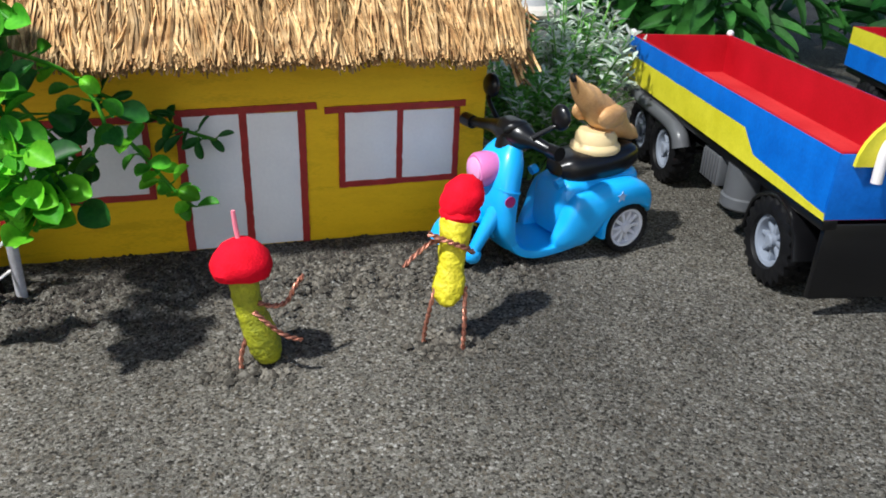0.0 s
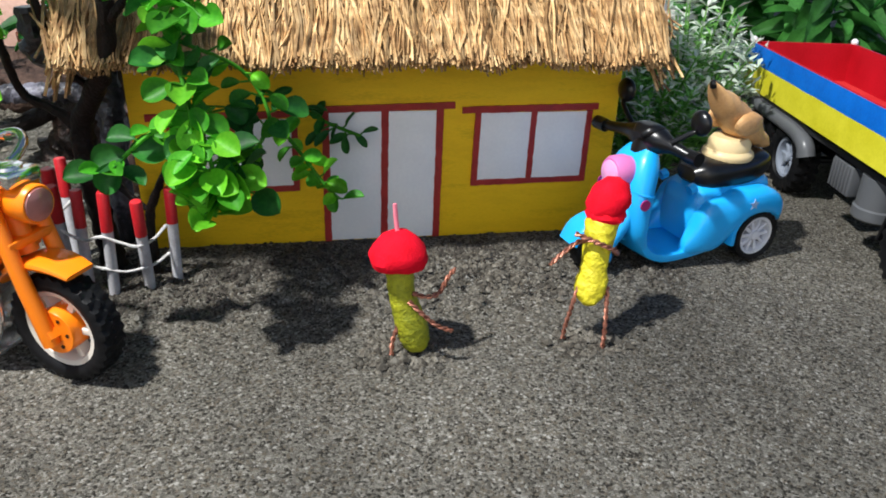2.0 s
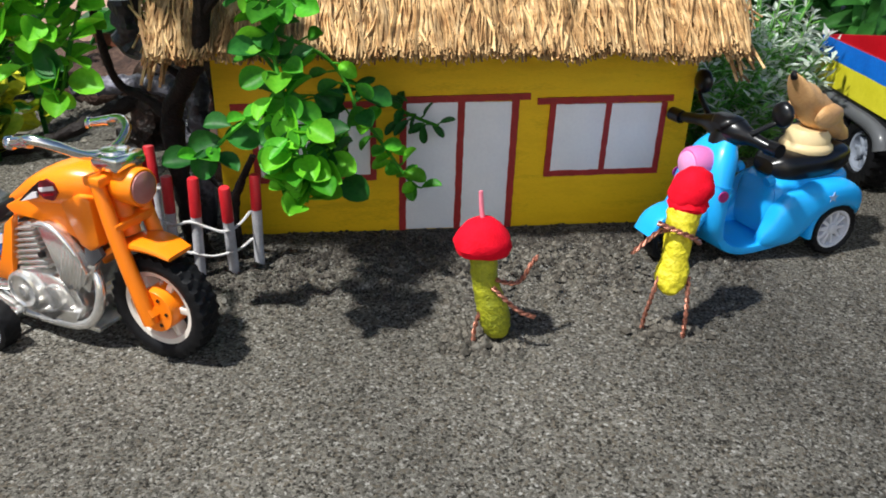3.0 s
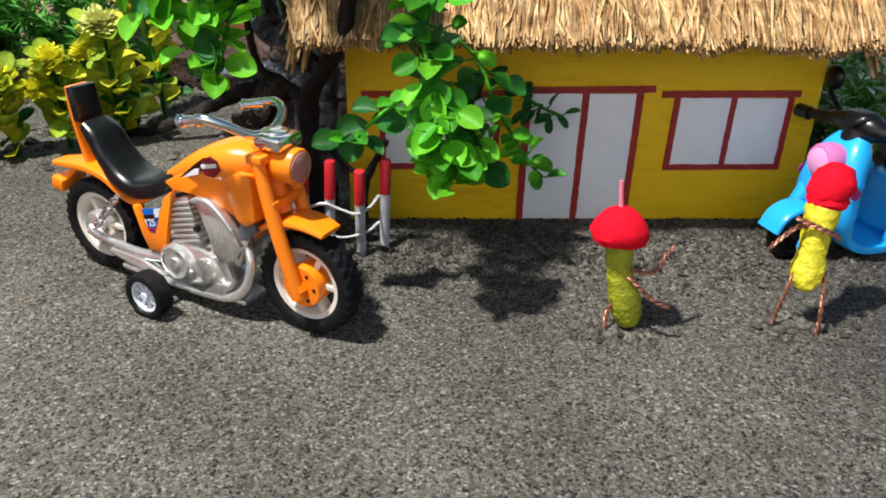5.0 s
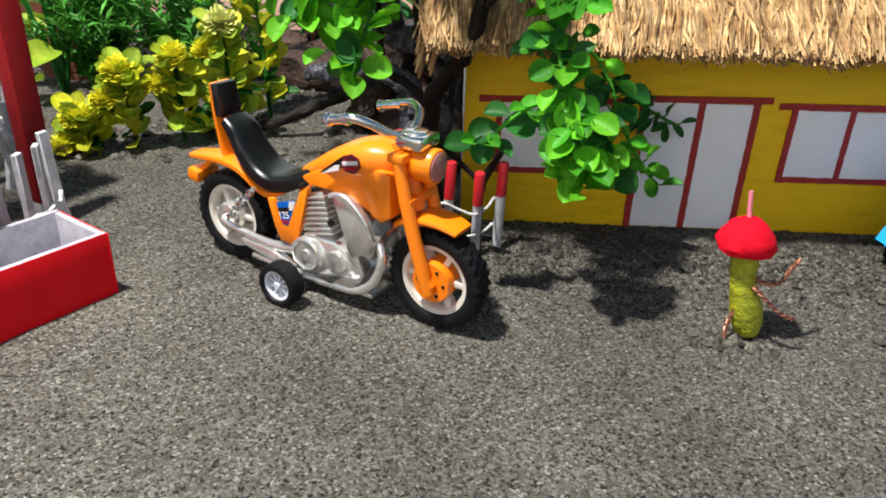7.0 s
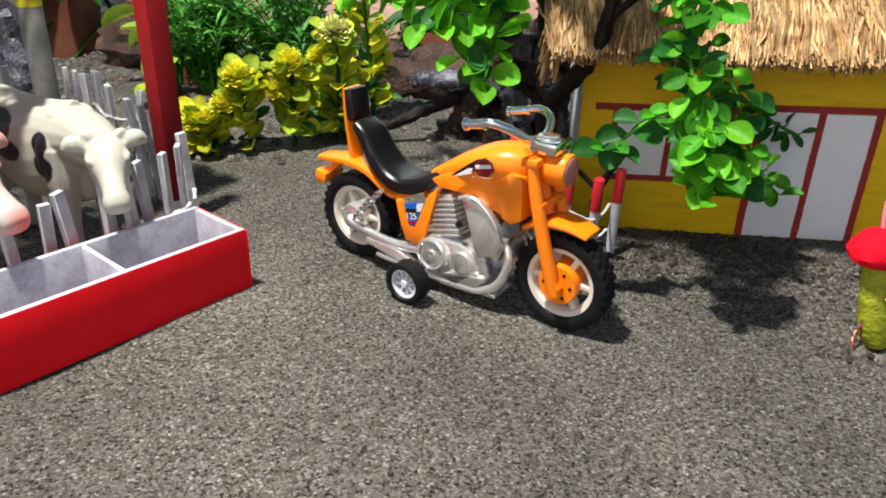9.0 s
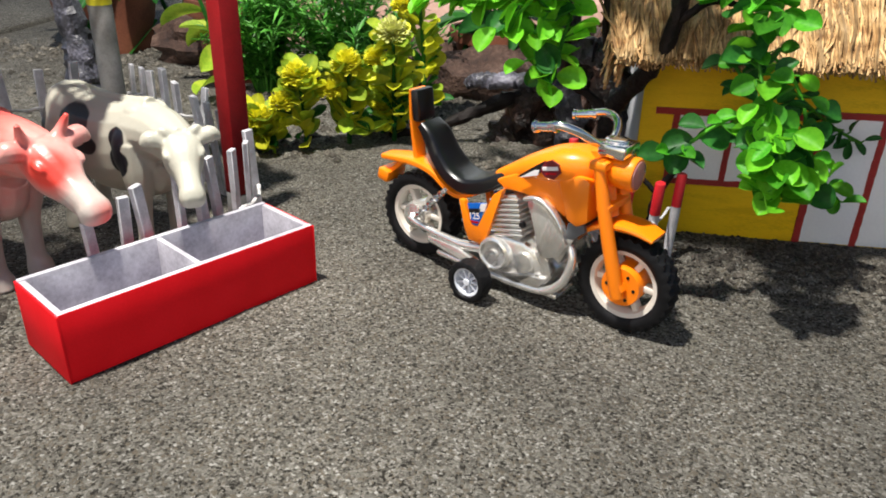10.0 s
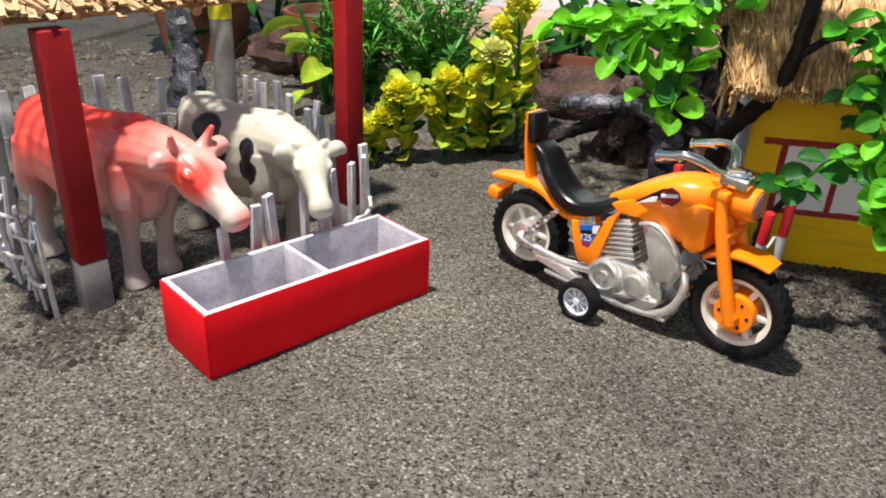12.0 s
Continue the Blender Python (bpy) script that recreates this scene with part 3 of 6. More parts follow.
def straw_mesh(count, seed):
    r = random.Random(seed)
    verts, faces = [], []
    down = Vector((0, EAVE_Y - RIDGE_Y, EAVE_Z - RIDGE_Z))
    length = down.length
    down.normalize()
    n_up = Vector((0, -(RIDGE_Z - EAVE_Z), RIDGE_Y - EAVE_Y)).normalized()
    for i in range(count):
        x = r.uniform(RX0, RX1)
        course = r.choice((0, 0, 0, 0.5, 1, 1, 1.5, 2, 2, 3))
        ragged = 0.0045 * noise.noise(Vector((x * 45, course, 2))) + r.uniform(-0.006, 0.0045)
        end = length + 0.004 - course * 0.036 + ragged
        ln = r.uniform(0.016, 0.05)
        lift = 0.001 + r.uniform(0, 0.0085) + course * 0.0006
        lean = r.gauss(0, 0.11) if r.random() < 0.72 else max(-0.5, min(0.5, r.gauss(0, 0.26)))
        if x > RX1 - 0.014:
            lean = min(lean, 0.05)
        rad = r.uniform(0.00042, 0.00095)
        d = (down + Vector((lean, 0, 0)) + n_up * r.uniform(-0.07, 0.03)).normalized()
        tip = Vector((x, RIDGE_Y, RIDGE_Z)) + down * end + n_up * lift
        side = d.cross(n_up).normalized()
        bend = side * r.uniform(-0.003, 0.003) + n_up * r.uniform(-0.0008, 0.0018)
        k = len(verts)
        for f in (0, 0.5, 1):
            c = tip - d * ln * (1 - f) + bend * (1 if f == 0.5 else 0)
            for q in range(3):
                w = 2.094 * q + i
                verts.append(c + (side * math.cos(w) + n_up * math.sin(w)) * rad * (1 if f < 1 else 0.8))
        for s in (0, 3):
            for q in range(3):
                faces.append((k + s + q, k + s + (q + 1) % 3, k + s + 3 + (q + 1) % 3, k + s + 3 + q))
        faces.append((k + 6, k + 7, k + 8))
    # straws of the far slope and the ragged gable ends
    for i in range(900):
        gable = i < 560
        if gable:
            left = i % 2 == 0
            f = r.uniform(0.0, 1.0)
            base = Vector(((RX0 if left else RX1) + r.uniform(-0.004, 0.006), RIDGE_Y, RIDGE_Z)) + down * length * f + n_up * r.uniform(-0.011, 0.004)
            d = Vector(((-1 if left else 1) * r.uniform(0.0, 0.35), 0, 0)) + down * r.uniform(0.5, 1.1) + n_up * r.uniform(-0.5, 0.3)
            ln = r.uniform(0.006, 0.02)
        else:
            base = Vector((r.uniform(RX0, RX1), RIDGE_Y + r.uniform(0, 0.11), 0))
            base.z = RIDGE_Z - (base.y - RIDGE_Y) * (RIDGE_Z - EAVE_Z) / (RIDGE_Y - EAVE_Y) + 0.004
            d = Vector((r.gauss(0, 0.1), 1, -0.88))
            ln = r.uniform(0.02, 0.04)
        d.normalize()
        side = d.cross(Vector((0.2, 0.3, 1))).normalized()
        up = side.cross(d)
        rad = r.uniform(0.0005, 0.0010)
        k = len(verts)
        for c in (base, base + d * ln):
            for q in range(3):
                w = 2.094 * q
                verts.append(c + (side * math.cos(w) + up * math.sin(w)) * rad)
        for q in range(3):
            faces.append((k + q, k + (q + 1) % 3, k + 3 + (q + 1) % 3, k + 3 + q))
        faces.append((k + 3, k + 4, k + 5))
    return verts, faces


pieces("thatch", *straw_mesh(13500, 5), STRAW, roof, kind="stuff")


# ---- feeding trough ----
TROUGH_A = math.degrees(math.atan2(0.110, 0.076))
trough = thing("feeding_trough", pose(-0.2585, 0.3135, 0, 0, 0, TROUGH_A), "bright red wooden trough with two grey-painted compartments on the cement", "trough")
TL, TD, TH, TT = 0.1355, 0.0460, 0.0350, 0.0032


def painted_board(name, cx, cy, cz, sx, sy, sz, outside):
    """A board; faces towards outside are red, the rest grey."""
    bm = box(cx, cy, cz, sx, sy, sz, 0.0005)
    for f in bm.faces:
        f.normal_update()
        if outside and f.normal.dot(Vector(outside)) > 0.6:
            f.material_index = 1
    return part(name, bm, [TROUGH_GREY, TROUGH_RED], trough)


painted_board("front_board", TL / 2, TT / 2, TH / 2, TL, TT, TH, (0, -1, 0))
painted_board("back_board", TL / 2, TD - TT / 2, TH / 2, TL, TT, TH, (0, 1, 0))
painted_board("end_board", TT / 2, TD / 2, TH / 2 - 0.0002, TT, TD - 2 * TT, TH - 0.0004, (-1, 0, 0))
painted_board("end_board", TL - TT / 2, TD / 2, TH / 2 - 0.0002, TT, TD - 2 * TT, TH - 0.0004, (1, 0, 0))
painted_board("divider", TL * 0.51, TD / 2, TH / 2 + 0.001, 0.0028, TD - 2 * TT, TH - 0.003, None)
painted_board("bottom_board", TL / 2, TD / 2, 0.0035, TL - 2 * TT, TD - 2 * TT, 0.003, None)
# the outside faces of the end boards stop flush with red cover strips
for x, sx in ((-0.0004, -1), (TL + 0.0004, 1)):
    part("end_cover", box(x - sx * 0.0001, TD / 2, TH / 2 - 0.0004, 0.0012, TD + 0.0004, TH - 0.0008, 0.0002), TROUGH_RED, trough, "red painted end")


# ---- cow shed: posts, roof, fences, cows ----
def square_post(name_label, x, y, h, w, bands, lean=(0, 0), rz=0):
    """A squared post in painted bands (z from, z to, material)."""
    m = pose(x, y, -0.002, lean[0], lean[1], rz)
    ob = thing("shed_post", m, name_label, "post", "posts of the cow shed")
    for z0, z1, mt in bands:
        bm = box(0, 0, (z0 + z1) / 2, w, w, z1 - z0, 0.0009)
        part("post_band", bm, mt, ob)
    return ob


POST_TOP = 0.150
square_post("dark red squared wooden shed post with a grey foot", -0.350, 0.358, POST_TOP, 0.0145, ((0, 0.032, POST_GREY), (0.032, POST_TOP, POST_RED)), rz=57)
square_post("dark red squared wooden shed post with a grey foot", -0.255, 0.503, 0.166, 0.0135, ((0, 0.020, POST_GREY), (0.020, 0.166, POST_RED)), rz=57)
round_post = thing("shed_post", pose(-0.3925, 0.600, -0.002), "round grey shed post with a yellow painted top", "post", "posts of the cow shed")
part("shaft", lathe([(0.0086, 0), (0.0086, 0.118)], sides=20), POST_GREY, round_post)
part("yellow_top", lathe([(0.0088, 0.118), (0.0088, 0.152)], sides=20), BED_YELLOW, round_post)
round_post2 = copy_thing(round_post, pose(-0.49, 0.455, -0.002))

shed_roof = thing("shed_roof", pose(0, 0, 0), "open shed roof laid with split bamboo chips", "roof")
SA, SB, SC, SD = Vector((-0.364, 0.335, 0)), Vector((-0.266, 0.530, 0)), Vector((-0.405, 0.628, 0)), Vector((-0.52, 0.46, 0))
RZ, RRIDGE = 0.150, 0.195


def roof_point(u, v, lift=0.0):
    """u along the eave, v across: 0 front eave, 1 ridge, 2 rear eave."""
    f, bk = SA.lerp(SB, u), SD.lerp(SC, u)
    p = f.lerp(bk, v / 2)
    p.z = RZ + (RRIDGE - RZ) * (1 - abs(1 - v)) + lift
    return p


for k in range(24):
    # split laths laid across with open gaps that let the lamp shine through
    v0 = (k + 0.15) / 12
    v1 = v0 + 0.026
    lo = [roof_point(u, v) for u, v in ((0, v0), (1, v0), (1, v1), (0, v1))]
    part("lath", rings([lo, [p + Vector((0, 0, 0.003)) for p in lo]]), STRAW_DARK if k % 3 else CHIP, shed_roof)
for u in (0.02, 0.5, 0.98):
    for va, vb in ((0.02, 1.0), (1.0, 1.98)):
        part("rafter", rod(roof_point(u, va, -0.003), roof_point(u, vb, -0.003), 0.0028), CHIP, shed_roof)


def chips(count, seed):
    r = random.Random(seed)
    verts, faces = [], []
    for i in range(count):
        v = r.choice((0.0, 0.0, 0.0, 0.0, 0.02, 0.06, 0.25, 0.75, 1.0, 1.5, 1.9))
        u = r.uniform(-0.02, 1.02)
        p = roof_point(u, min(1.98, v + r.uniform(0, 0.05)), 0.005 + r.uniform(0, 0.006))
        out = (SA - SD).normalized() * (1 if v <= 1 else -1)
        d = out + (SB - SA).normalized() * r.gauss(0.15, 0.55) + Vector((0, 0, -0.55 + r.gauss(0, 0.15)))
        d.normalize()
        side = d.cross(Vector((0, 0, 1))).normalized()
        up = side.cross(d)
        ln, w, h = r.uniform(0.012, 0.026), r.uniform(0.0010, 0.0022), r.uniform(0.0004, 0.0009)
        k = len(verts)
        for f in (-0.55, 0.45):
            for a, b in ((-1, -1), (1, -1), (1, 1), (-1, 1)):
                verts.append(p + d * ln * f + side * w * a + up * h * b)
        faces += [(k, k + 1, k + 2, k + 3), (k + 4, k + 5, k + 6, k + 7)] + [(k + q, k + (q + 1) % 4, k + 4 + (q + 1) % 4, k + 4 + q) for q in range(4)]
    return verts, faces


pieces("bamboo_chips", *chips(850, 8), CHIP, shed_roof, kind="stuff")


def fence(name, line, heights, step, width, label, group, twines, seed, tip=None, tip_at=0.0, round_stick=False, lean=4.0):
    """Pickets along a line of ground points, tied with twine; every picket a part."""
    r = random.Random(seed)
    ob = thing(name, pose(*line[0], 0), label, "fence", group)
    o = Vector((*line[0], 0))
    path = smooth_path([(*p, h) for p, h in zip(line, heights)], 40)
    dist, marks = 0.0, []
    nxt = 0.0
    for a, b in zip(path, path[1:]):
        dist += float(np.linalg.norm((b - a)[:2]))
        if dist >= nxt:
            marks.append(b)
            nxt += step * r.uniform(0.88, 1.12)
    knots = [[] for _ in twines]
    for q in marks:
        base = Vector((q[0], q[1], -0.002)) - o
        h = q[2] * r.uniform(0.95, 1.05)
        lx, ly = radians(r.gauss(0, lean)), radians(r.gauss(0, lean * 0.7))
        m = Matrix.Translation(base) @ Euler((lx, ly, r.uniform(0, 6.28) if round_stick else r.gauss(0, 0.2) + math.atan2(line[-1][1] - line[0][1], line[-1][0] - line[0][0]))).to_matrix().to_4x4()
        w = width * r.uniform(0.85, 1.15)
        if round_stick:
            stick = part("picket", turn(lathe([(w * 0.5, 0), (w * 0.5, h * (1 - tip_at)), (w * 0.46, h * (1 - tip_at))], sides=10), m), PICKET, ob)
            part("painted_tip", turn(lathe([(w * 0.53, h * (1 - tip_at)), (w * 0.53, h - 0.0006), (w * 0.45, h)], sides=10), m), tip, stick, "red painted tip")
        else:
            bm = box(0, 0, h / 2, w, w * 0.55, h, 0.0004, seg=1)
            part("picket", turn(bm, m), PICKET, ob)
        for t, z in enumerate(twines):
            knots[t].append(m @ Vector((0, -width * 0.62, h * z + r.uniform(-0.0015, 0.0015))))
    for row in knots:
        pts = []
        for i, p in enumerate(row):
            if i:
                mid = (row[i - 1] + p) / 2 + Vector((r.uniform(-0.001, 0.001), r.uniform(-0.001, 0.001), -r.uniform(0.0005, 0.0025)))
                pts.append((*mid, 0.0007 if round_stick else 0.0011))
            pts.append((*p, 0.0009 if round_stick else 0.0013))
        if len(pts) > 2:
            bm = tube(pts, 0.0007, 6, 4, rough=0.4)
            for p in row:
                join(bm, blob(p, 0.0012 if round_stick else 0.0016, (1.1, 1.1, 0.8), 1, 0.5, 2, len(pts)))
            part("twine", bm, TWINE, ob, "white cotton twine")
    return ob


SHED_LABEL = "low fence of grey washed sticks tied with white twine"
fence("picket_fence", [(-0.282, 0.380), (-0.262, 0.404), (-0.243, 0.428), (-0.238, 0.478), (-0.241, 0.500)], [0.050, 0.063, 0.066, 0.066, 0.068], 0.0165, 0.0064, SHED_LABEL, "fences of the cow shed", (0.45,), 4)
fence("picket_fence", [(-0.380, 0.600), (-0.342, 0.577), (-0.295, 0.548), (-0.240, 0.505)], [0.078, 0.077, 0.070, 0.068], 0.0155, 0.0062, SHED_LABEL, "fences of the cow shed", (0.72,), 5)
fence("picket_fence", [(-0.505, 0.460), (-0.470, 0.515), (-0.438, 0.557), (-0.412, 0.600)], [0.076, 0.078, 0.078, 0.078], 0.0215, 0.0068, SHED_LABEL, "fences of the cow shed", (0.62,), 6)
fence("picket_fence", [(-0.500, 0.440), (-0.440, 0.394), (-0.395, 0.362), (-0.351, 0.334)], [0.062, 0.060, 0.058, 0.056], 0.0150, 0.0042, SHED_LABEL, "fences of the cow shed", (0.40, 0.82), 7)


def cow_material(name, base, spots):
    """Painted plastic with soft or sharp colour patches in the figure's own coordinates.
    spots: (centre, radii, colour, softness)."""
    m = node_mat(name, [tuple(c * 0.92 for c in base), base], 0.38, scale=60, fine=700, bump=0.12, coat=0.15)
    t = m.node_tree
    n, l = t.nodes, t.links
    b = n["Principled BSDF"]
    col = b.inputs["Base Color"].links[0].from_socket
    co = n.new("ShaderNodeTexCoord").outputs["Object"]
    wob = n.new("ShaderNodeTexNoise")
    wob.inputs["Scale"].default_value = 90
    l.new(co, wob.inputs[0])
    for c, radii, paint, soft in spots:
        s = n.new("ShaderNodeVectorMath")
        s.operation = "SUBTRACT"
        s.inputs[1].default_value = c
        l.new(co, s.inputs[0])
        d = n.new("ShaderNodeVectorMath")
        d.operation = "DIVIDE"
        d.inputs[1].default_value = radii
        l.new(s.outputs[0], d.inputs[0])
        ln = n.new("ShaderNodeVectorMath")
        ln.operation = "LENGTH"
        l.new(d.outputs[0], ln.inputs[0])
        ad = n.new("ShaderNodeMath")
        ad.operation = "MULTIPLY_ADD"
        ad.inputs[1].default_value = 0.5
        l.new(wob.outputs["Fac"], ad.inputs[0])
        l.new(ln.outputs["Value"], ad.inputs[2])
        mr = n.new("ShaderNodeMapRange")
        mr.inputs["From Min"].default_value, mr.inputs["From Max"].default_value = 1.25 - soft, 1.25 + soft
        mr.inputs["To Min"].default_value, mr.inputs["To Max"].default_value = 1, 0
        l.new(ad.outputs[0], mr.inputs["Value"])
        mix = n.new("ShaderNodeMix")
        mix.data_type = "RGBA"
        mix.inputs["B"].default_value = (*paint, 1)
        l.new(mr.outputs[0], mix.inputs["Factor"])
        l.new(col, mix.inputs[6])
        mix.inputs[7].default_value = (*paint, 1)
        col = mix.outputs[2]
    l.new(col, b.inputs["Base Color"])
    return m


def cow(name, m, label, material, head_turn=0.0, size=1.0, pitch=34, horn_rise=1.0, head_size=1.0):
    """A plain toy cow in one mesh, nose towards +x, hooves on z = 0."""
    bm = bmesh.new()
    body = [(-0.046, 0, 0.067, 0.010, 0.012), (-0.040, 0, 0.067, 0.0170, 0.0220), (-0.024, 0, 0.063, 0.0190, 0.0250), (-0.004, 0, 0.059, 0.0205, 0.0275), (0.016, 0, 0.060, 0.0195, 0.0270),
            (0.032, 0, 0.064, 0.0170, 0.0245), (0.043, 0, 0.066, 0.011, 0.016)]
    join(bm, loft(body, 20, 2.3, 4))
    for lx, lx2, lx3 in ((0.030, 0.032, 0.031), (-0.036, -0.041, -0.038)):
        for s in (-1, 1):
            join(bm, tube([(lx, s * 0.009, 0.066, 0.0115), (lx2, s * 0.0115, 0.046, 0.0085), (lx3, s * 0.011, 0.030, 0.0052), (lx3 - 0.001, s * 0.011, 0.012, 0.0046), (lx3, s * 0.011, 0.005, 0.0062), (lx3 + 0.001, s * 0.011, 0.0, 0.0066)], 0.005, 12, 4))
        # shoulder or haunch, and the hip or withers above it
        for s in (-1, 1):
            join(bm, blob((lx * 0.94, s * 0.0115, 0.062), 0.0115, (1.0, 0.78, 1.45), 3))
            join(bm, blob((lx * 1.02, s * 0.0065, 0.083), 0.0058, (1.5, 1.0, 0.8), 2))
    # brisket and spine
    join(bm, tube([(0.040, 0, 0.056, 0.0075), (0.034, 0, 0.044, 0.0090), (0.020, 0, 0.037, 0.0070)], 0.007, 12, 4))
    join(bm, tube([(-0.040, 0, 0.0865, 0.0030), (-0.010, 0, 0.0850, 0.0030), (0.020, 0, 0.0860, 0.0034), (0.036, 0, 0.0865, 0.0050)], 0.003, 10, 4))
    sw = math.sin(radians(head_turn))
    join(bm, tube([(0.028, 0, 0.071, 0.0175), (0.046, sw * 0.006, 0.073, 0.0145), (0.060, sw * 0.014, 0.073, 0.0125), (0.070, sw * 0.02, 0.072, 0.0110)], 0.01, 16, 4))
    c, s_ = math.cos(radians(head_turn)), sw
    H = Matrix.Translation((0.070, sw * 0.019, 0.073)) @ Matrix.Rotation(radians(head_turn), 4, "Z") @ Matrix.Rotation(radians(pitch), 4, "Y") @ Matrix.Scale(head_size, 4)
    head = loft([(-0.005, 0, 0.001, 0.007, 0.006), (0.001, 0, 0.0008, 0.0116, 0.0100), (0.011, 0, -0.001, 0.0114, 0.0112), (0.022, 0, -0.0018, 0.0074, 0.0086), (0.033, 0, -0.001, 0.0066, 0.0072), (0.0385, 0, -0.0015, 0.0076, 0.0070), (0.0425, 0, -0.0015, 0.0062, 0.0050), (0.0440, 0, -0.0015, 0.0040, 0.003)], 18, 2.5, 4)
    join(bm, turn(head, H))
    for s in (-1, 1):
        ear = tube([(0.002, s * 0.009, 0.005, 0.0030), (-0.001, s * 0.0145, 0.006, 0.0052), (-0.001, s * 0.0185, 0.006, 0.0050), (0.001, s * 0.0225, 0.0045, 0.0014)], 0.003, 10, 4)
        join(bm, turn(ear, H))
        horn = tube([(-0.001, s * 0.005, 0.007, 0.0034), (-0.003, s * 0.009, 0.010, 0.0030), (-0.004, s * 0.012, 0.010 + 0.008 * horn_rise, 0.0012)], 0.002, 10, 4)
        join(bm, turn(horn, H))
        join(bm, turn(blob((0.0105, s * 0.0098, 0.0055), 0.0030, (1.5, 0.8, 0.7), 2), H))
    join(bm, tube([(-0.045, 0, 0.080, 0.0035), (-0.0525, 0.001, 0.068, 0.0022), (-0.053, 0.002, 0.045, 0.0018), (-0.051, 0.003, 0.028, 0.0034), (-0.050, 0.003, 0.020, 0.0008)], 0.002, 8, 4))
    bm.transform(Matrix.Scale(size, 4))
    ob = link_mesh(name, bm, material)
    rm = ob.modifiers.new("skin", "REMESH")
    rm.mode, rm.voxel_size, rm.use_smooth_shade = "VOXEL", 0.0009, True
    sm = ob.modifiers.new("soft", "SMOOTH")
    sm.factor, sm.iterations = 0.5, 1
    ob.matrix_world = m
    return tagged(ob, label, "toy cow", "toy cows in the shed")


RED_C, BLK = (0.86, 0.060, 0.040), (0.006, 0.006, 0.010)
cow_red = cow_material("red_and_cream_cow", (0.54, 0.45, 0.40), [((-0.015, 0, 0.114), (0.098, 0.080, 0.066), RED_C, 0.42), ((0.090, -0.013, 0.078), (0.012, 0.012, 0.011), RED_C, 0.4), ((0.122, -0.004, 0.052), (0.011, 0.013, 0.012), RED_C, 0.4),
                                                                ((0.084, 0, 0.108), (0.016, 0.030, 0.011), RED_C, 0.3)])
cow_white = cow_material("cream_and_black_cow", (0.47, 0.45, 0.37), [((-0.010, -0.019, 0.076), (0.013, 0.014, 0.0105), BLK, 0.06), ((0.000, -0.020, 0.064), (0.010, 0.014, 0.006), BLK, 0.06), ((0.027, -0.019, 0.071), (0.0065, 0.014, 0.007), BLK, 0.06), ((0.028, -0.019, 0.059), (0.0078, 0.014, 0.008), BLK, 0.06),
                                                                     ((-0.044, -0.016, 0.066), (0.008, 0.013, 0.014), BLK, 0.06), ((0.0, 0.019, 0.068), (0.014, 0.012, 0.012), BLK, 0.06)])
cow("toy_cow", pose(-0.372, 0.406, 0, 0, 0, -17), "red-backed cream plastic toy cow with its head lowered", cow_red, -8, 1.10, 28, 1.1, 0.95)
cow("toy_cow", pose(-0.312, 0.464, 0, 0, 0, -24), "cream plastic toy cow with black patches behind the fence", cow_white, -34, 1.02, 29, 0.2, 0.88)


